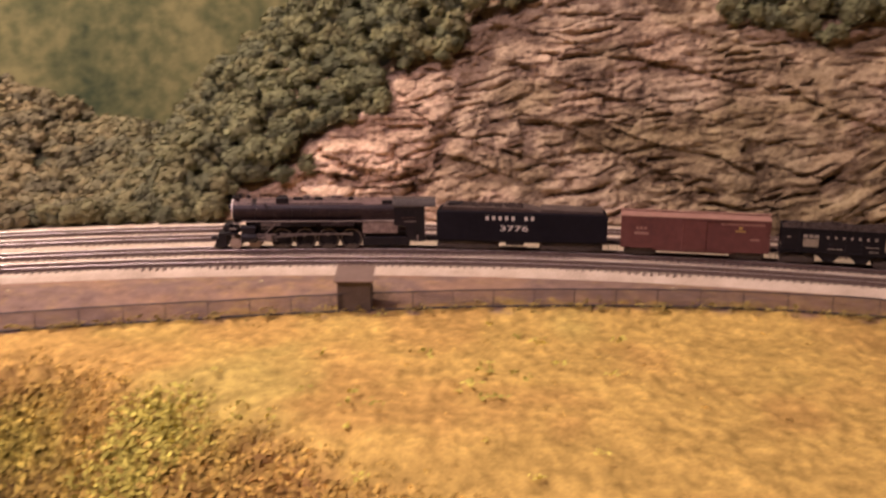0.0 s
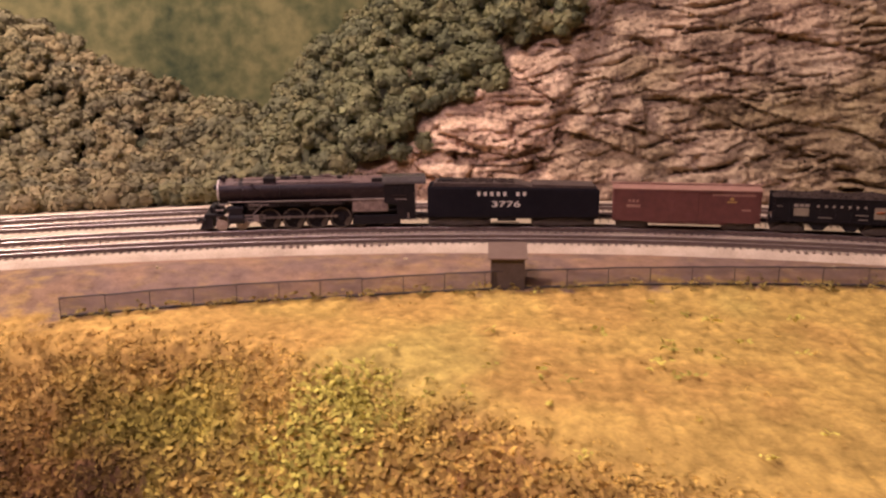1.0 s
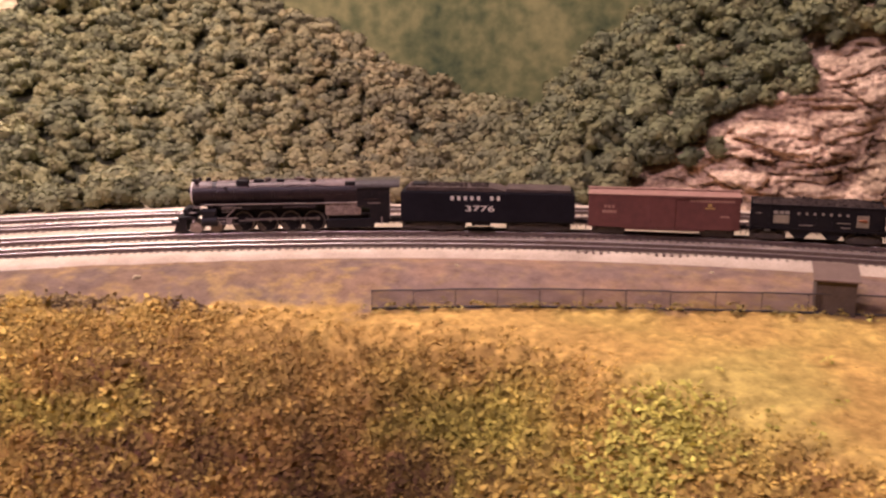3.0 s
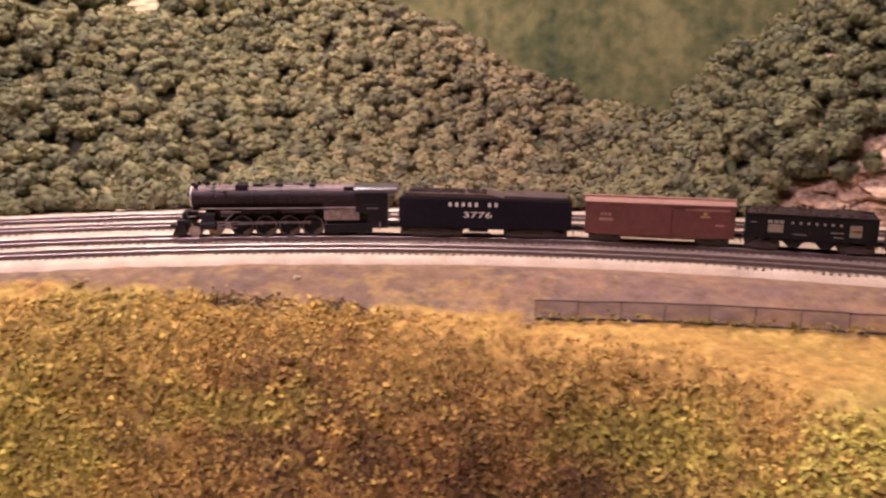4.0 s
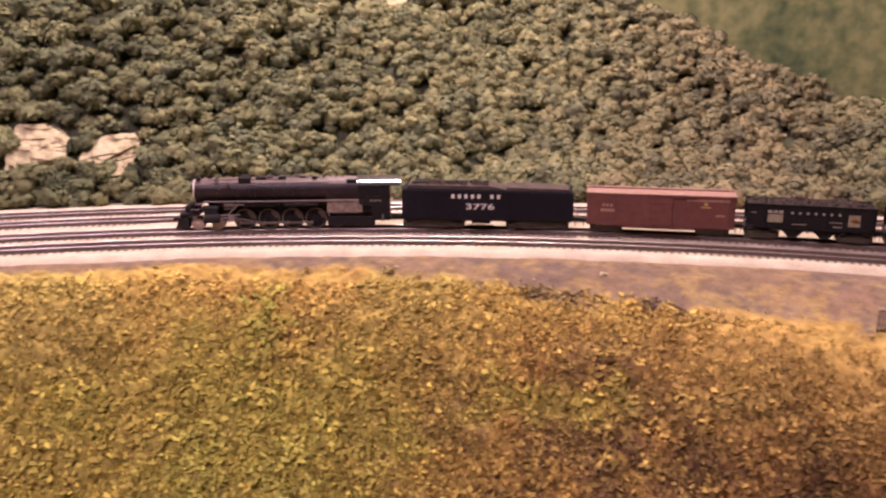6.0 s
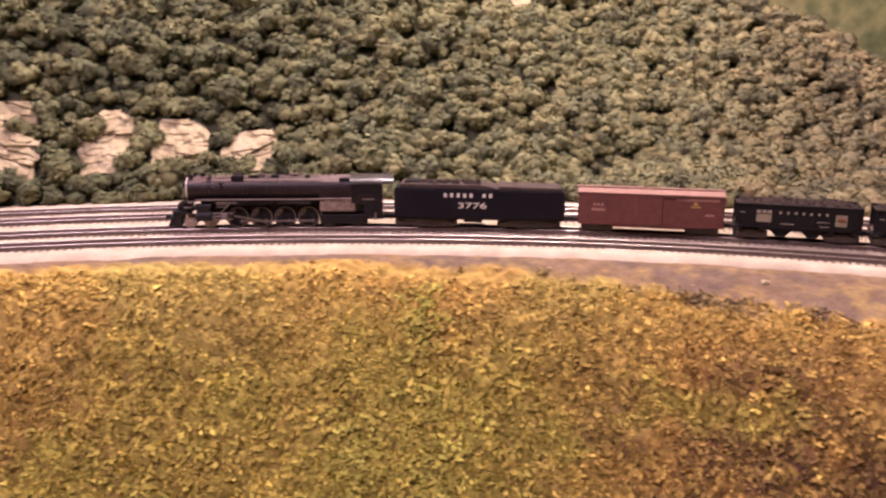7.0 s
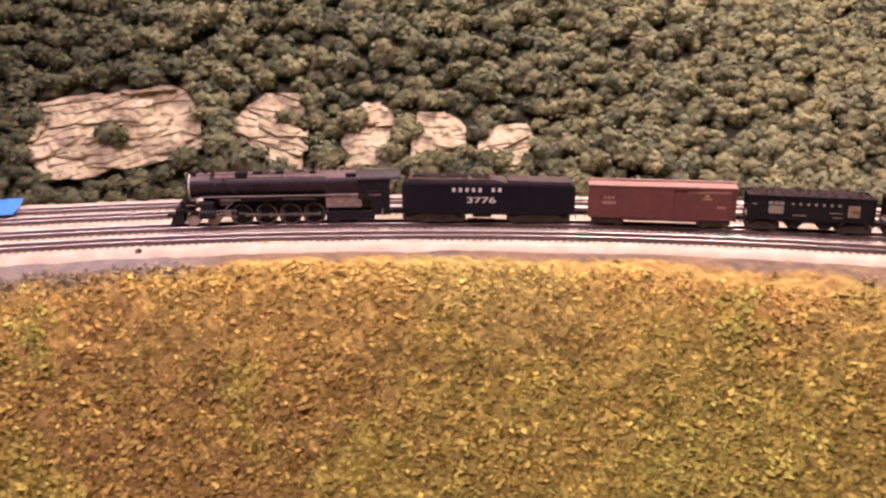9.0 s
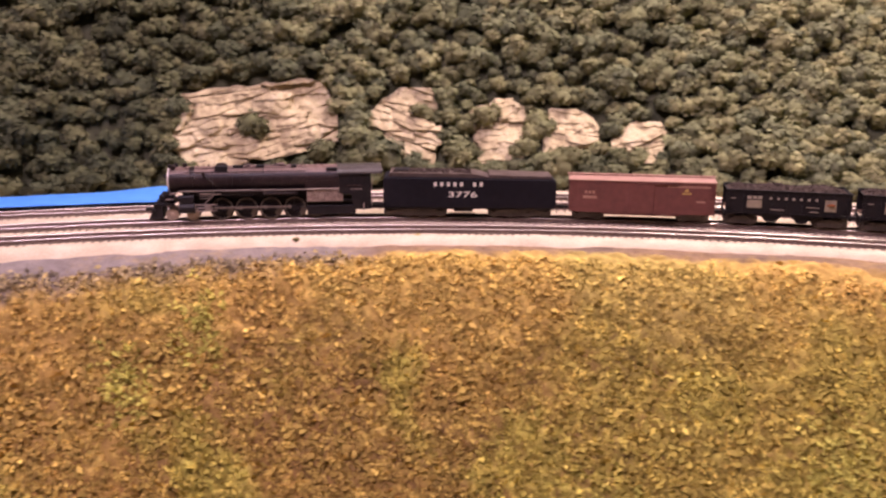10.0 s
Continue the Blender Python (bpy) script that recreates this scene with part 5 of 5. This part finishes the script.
def tree_spots():
    """Jittered rows of tree crowns over the hill, leaving the bare rock free."""
    rng = np.random.RandomState(3)
    spots = []
    a = 69.0
    while a < 166:
        r = 1.640 + rng.uniform(0, 0.008)
        while r < 2.36:
            aa, rr = a + rng.uniform(-0.33, 0.33), r + rng.uniform(-0.006, 0.006)
            z = float(hill_z(np.array(rr), np.array(aa)))
            slope = max(0.15, float(hill_z(np.array(rr + 0.01), np.array(aa)) - z) / 0.01)
            step = 0.0164 / math.sqrt(1 + min(slope, 3) ** 2)
            r += step
            rt = float(np.interp(aa, HILL_A, [h[4] for h in HILL]))
            if rr > rt + 0.03 or z > 0.285 or (aa < 99 and rr < 1.648):
                continue
            if aa < 97.6 - 46 * (z - 0.02) + 1.2 * math.sin(z * 90):
                if not (z > 0.205 + 0.012 * math.sin(aa * 3) and 73 < aa < 78.5) and z < 0.27:
                    continue
            if any(float(outline(np.array((lo_a - aa) / (lo_a - hi_a)), np.array((z + 0.004 - z0) / (z1 - z0)), seed)) > -0.03 for lo_a, hi_a, z0, z1, seed, _ in OUTCROPS + [SMALL_ROCK] if hi_a < aa < lo_a and z0 < z + 0.004 < z1) and rng.rand() > 0.05:
                continue
            swell = float(fbm(np.array(aa * 0.42), np.array(rr * 22), 66.0, 3)) - 0.5
            spots.append((rr, aa, z + 0.020 * swell, (0.0124 + 0.0126 * rng.rand() ** 1.4) * (1 + 0.7 * swell)))
        a += 0.585
    return spots


def grow_forest():
    rng = np.random.RandomState(9)
    spots = tree_spots()
    near = [s for s in spots if (s[0] < 1.70 and s[1] > 97 and s[1] < 162)]
    near.sort(key=lambda s: s[0])
    single = set(near[:290])
    meshes = {}
    for zone in (101, 111, 121, 131, 141, 151, 161):
        for k, (V, F, T) in enumerate(TREE_SHAPES):
            me = raw_mesh("tree", V, F, T[:, None] * hill_green(zone, k)[None, :], shade=True)
            me.materials.append(m_leaf)
            meshes[zone, k] = me
    VV, FF, CC, base = [], [], [], 0
    for s in spots:
        r, a, z, size = s
        k = rng.randint(len(TREE_SHAPES))
        turn = rng.uniform(0, 2 * math.pi)
        centre = at(r - 0.002, a, z + size * 0.55)
        if s in single:
            ob = new("tree", meshes[min(161, max(101, 10 * round((a - 1) / 10) + 1)), k])
            ob.matrix_world = Matrix.Translation(centre) @ Matrix.Rotation(turn, 4, "Z") @ Matrix.Scale(size, 4)
            tagged(ob, "small puffy olive green model tree on the hillside", "tree", "trees along the foot of the hill")
            continue
        V, F, T = TREE_SHAPES[k]
        c, d = math.cos(turn), math.sin(turn)
        W = np.stack([V[:, 0] * c - V[:, 1] * d, V[:, 0] * d + V[:, 1] * c, V[:, 2]], -1) * size + np.array(centre)
        tone = hill_green(a, rng.randint(5)) * rng.uniform(0.8, 1.2)
        VV.append(W)
        FF.append(F + base)
        CC.append(T[:, None] * tone[None, :])
        base += len(V)
    me = raw_mesh("forest", np.concatenate(VV), np.concatenate(FF), np.concatenate(CC), shade=True)
    tagged(part_mesh("forest", me, m_leaf), "dense puffy olive green model trees covering the hills", "forest", kind="stuff")


def scatter_turf():
    """Loose tufts of ground foam over the bank."""
    rng = np.random.RandomState(21)
    shapes = []
    for k in range(24):
        q = np.random.RandomState(100 + k)
        n = 7
        c = q.normal(size=(n, 3)) * (0.75, 0.75, 0.16) + (0, 0, 0.18)
        lean = q.normal(size=(n, 3)) * (1.0, 1.0, 0.35) + (0, 0, 0.25)
        lean /= np.linalg.norm(lean, axis=1, keepdims=True)
        wide = np.cross(lean, q.normal(size=(n, 3)) * 0.55 + (0, 0, 1))
        wide /= np.linalg.norm(wide, axis=1, keepdims=True)
        s = q.uniform(0.55, 1.15, (n, 1))
        P = np.stack([c - lean * s * 0.5, c + wide * s * 0.42, c + lean * s * 0.8, c - wide * s * 0.42], 1).reshape(-1, 3)
        F = (np.arange(n)[:, None, None] * 4 + np.array([(0, 1, 2), (0, 2, 3)])).reshape(-1, 3)
        shapes.append((P, F, np.repeat(q.uniform(0.80, 1.20, n), 4)))
    count = 56000
    a = rng.uniform(72, 163, count)
    crest = np.interp(a, BANK_A, [b[1] for b in BANK])
    r = np.where(rng.rand(count) < 0.86, crest + 0.035 - rng.uniform(0, 0.165, count), rng.uniform(1.0, 1.35, count))
    keep = (r > 0.93) & (r < np.interp(a, [f[0] for f in FENCE], [f[1] for f in FENCE]) + 0.012)
    a, r, crest = a[keep], r[keep], crest[keep]
    x, y = xy(r, a)
    steep = np.maximum(smooth(-0.03, 0.03, crest - r), 0.75 * smooth(108, 115, a))
    patch = fbm(x * 26, y * 26, 13.0)
    keep = rng.rand(len(a)) < (0.10 + 0.90 * steep) * smooth(0.12, 0.40, patch + 0.12)
    a, r, x, y, steep, patch = (q[keep] for q in (a, r, x, y, steep, patch))
    z = bank_z(r, a)
    size = (0.0019 + 0.0032 * rng.rand(len(a)) ** 2.6) * (0.45 + 0.7 * steep) * (0.7 + 0.7 * patch)
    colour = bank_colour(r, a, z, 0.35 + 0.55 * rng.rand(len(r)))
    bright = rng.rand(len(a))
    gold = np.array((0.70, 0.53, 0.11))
    # holds back the gold where shade is painted in near angle 107
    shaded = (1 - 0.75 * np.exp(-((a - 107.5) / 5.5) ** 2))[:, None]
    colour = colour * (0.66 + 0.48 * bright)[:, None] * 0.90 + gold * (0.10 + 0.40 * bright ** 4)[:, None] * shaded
    extra = []
    for ca, cr, span, n in ((97.8, 1.118, 0.034, 300), (101.5, 1.10, 0.03, 120), (152.5, 1.318, 0.016, 50), (127, 1.24, 0.03, 120), (130.2, 1.24, 0.022, 130), (136.9, 1.21, 0.022, 130), (133.6, 1.17, 0.03, 120), (128, 1.30, 0.02, 70), (155, 1.30, 0.016, 60), (87, 1.15, 0.12, 30)):
        ea, er = ca + rng.normal(size=n) * math.degrees(span / cr) * 0.6, cr + rng.normal(size=n) * span * 0.5
        extra.append((ea, er, rng.uniform(0.0025, 0.0048, n)))
    n = 260
    fa = rng.uniform(72, 107.5, n)
    fr = np.interp(fa, [f[0] for f in FENCE], [f[1] for f in FENCE]) - rng.uniform(0.0, 0.010, n)
    extra.append((fa, fr, rng.uniform(0.0012, 0.0034, n)))
    ea, er, es = (np.concatenate([e[k] for e in extra]) for k in range(3))
    ex, ey = xy(er, ea)
    a, r, x, y, size = np.append(a, ea), np.append(r, er), np.append(x, ex), np.append(y, ey), np.append(size, es)
    z = np.append(z, bank_z(er, ea) + 0.006 * rng.rand(len(ea)))
    lime = np.array((0.68, 0.60, 0.13)) * rng.uniform(0.6, 1.1, (len(ea), 1))
    lime[-n:] *= (0.62, 0.54, 0.75)
    colour = np.concatenate([colour, lime])
    rough_here, _, fluff_here, lumpy_here, _ = bank_relief(r, a)
    z = z + rough_here * (0.0062 * (fluff_here - 0.4) + 0.010 * (lumpy_here - 0.5)) + 0.0004
    steepness = np.clip((bank_z(r + 0.004, a) - bank_z(r - 0.004, a)) / 0.008, 0, 2.0)
    long = np.sqrt(1 + steepness ** 2)
    ca, sa = np.cos(np.radians(a)), np.sin(np.radians(a))
    VV, FF, CC, base = [], [], [], 0
    for i in range(len(a)):
        P, F, T = shapes[i % 24]
        t = rng.uniform(0, 6.283)
        c, d = math.cos(t) * size[i], math.sin(t) * size[i]
        p, q, w = P[:, 0] * c - P[:, 1] * d, P[:, 0] * d + P[:, 1] * c, P[:, 2] * size[i]
        radial = (q - steepness[i] * w) / long[i]
        VV.append(np.stack([radial * ca[i] - p * sa[i] + x[i], radial * sa[i] + p * ca[i] + y[i], (q * steepness[i] + w) / long[i] + z[i]], -1))
        FF.append(F + base)
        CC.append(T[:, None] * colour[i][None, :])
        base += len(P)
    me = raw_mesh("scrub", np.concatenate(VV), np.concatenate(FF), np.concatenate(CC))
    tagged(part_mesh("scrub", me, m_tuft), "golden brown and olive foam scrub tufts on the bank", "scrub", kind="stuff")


grow_forest()
scatter_turf()


def weed(a, r, seed, size, colour):
    V, F, T = clump_shape(seed, 120, 1, 0.20)
    me = raw_mesh("weed", V * (size, size, size * 0.8), F, T[:, None] * np.array(colour)[None, :])
    ob = tagged(part_mesh("weed", me, m_leaf), "small tuft of weed on the pale ballast shoulder", "weed", "weeds by the track")
    ob.location = at(r, a, 0.004)
    return ob


weed(144.8, 1.401, 50, 0.0042, (0.36, 0.27, 0.06))
weed(149.2, 1.389, 51, 0.0042, (0.16, 0.13, 0.05))
weed(153.5, 1.430, 52, 0.0030, (0.30, 0.24, 0.06))
weed(92.0, 1.376, 53, 0.0022, (0.3, 0.22, 0.05))
# bush on the large outcrop
V, F, T = clump_shape(60, 420, 1, 0.15)
bush = tagged(part_mesh("bush", raw_mesh("bush", V * 0.0265, F, T[:, None] * np.array((0.13, 0.130, 0.062))[None, :]), m_leaf), "round dark green bush growing on pale rock", "bush")
bush.location = at(1.676, 151.4, 0.070)

# ---- what moves ----
TRAIN_R = 1.464
# seconds, angle of the tender's numerals round the curve
RUN = [(0, 86.29), (0.5, 89.80), (1, 91.84), (1.5, 94.76), (2, 97.52), (3.5, 106.95), (4, 109.58), (4.5, 112.16), (5, 114.85), (5.5, 117.57), (7, 126.30), (7.5, 129.45), (8, 132.08), (8.5, 134.22), (9, 136.81), (9.5, 139.97), (10, 143.05)]


def run_angle(t):
    """The train's place, gliding through the rows."""
    T, V = [q[0] for q in RUN], [q[1] for q in RUN]
    k = max(0, min(len(T) - 2, int(np.searchsorted(T, t, side="right")) - 1))
    slope = [(V[min(i + 1, len(V) - 1)] - V[max(i - 1, 0)]) / (T[min(i + 1, len(T) - 1)] - T[max(i - 1, 0)]) for i in range(len(T))]
    h = T[k + 1] - T[k]
    s = (t - T[k]) / h
    return (V[k] * (2 * s ** 3 - 3 * s ** 2 + 1) + slope[k] * h * (s ** 3 - 2 * s ** 2 + s) + V[k + 1] * (3 * s ** 2 - 2 * s ** 3) + slope[k + 1] * h * (s ** 3 - s ** 2))


def rolling(angle, s):
    a = angle + math.degrees(s / TRAIN_R)
    p = at(TRAIN_R, a, RAIL_Z)
    return pose(p.x, p.y, p.z, 0, 0, a + 90)


def motions():
    fine = [k * 0.1 for k in range(101)]
    for car, s in ((loco, LOCO_MID), (coal_tender, 0.0), (red_boxcar, -0.169), (first_hopper, -0.3015), (second_hopper, -0.4205)):
        walk(car, [(t, rolling(run_angle(t), s)) for t in [k * 0.25 for k in range(41)]])
    start = run_angle(0)

    def turn(t, radius):
        return -math.degrees(radians(run_angle(t) - start) * TRAIN_R / radius)

    quick = [k / 30 for k in range(301)]
    for key, sets in WHEEL_SETS.items():
        for ob, x, radius in sets:
            x0 = x - (LOCO_MID if key == "loco" else 0)
            times = fine if radius > 0.009 else quick[::1]
            walk(ob, [(t, pose(x0, 0, radius, 0, -turn(t, radius), 0)) for t in times])
    crank = DRIVER_R * 0.5
    rows_side, rows_main = [], []
    for t in fine:
        ang = radians(-turn(t, DRIVER_R))
        dx, dz = crank * math.sin(ang), crank * math.cos(ang)
        rows_side.append((t, pose(dx - LOCO_MID, 0, DRIVER_R + dz)))
        rows_main.append((t, pose(DRIVERS[1] + dx - LOCO_MID, 0, DRIVER_R + dz, 0, -math.degrees(math.asin((0.0128 - DRIVER_R - dz) / 0.0300)), 0)))
    walk(side_rod, rows_side)
    walk(main_rod, rows_main)


motions()
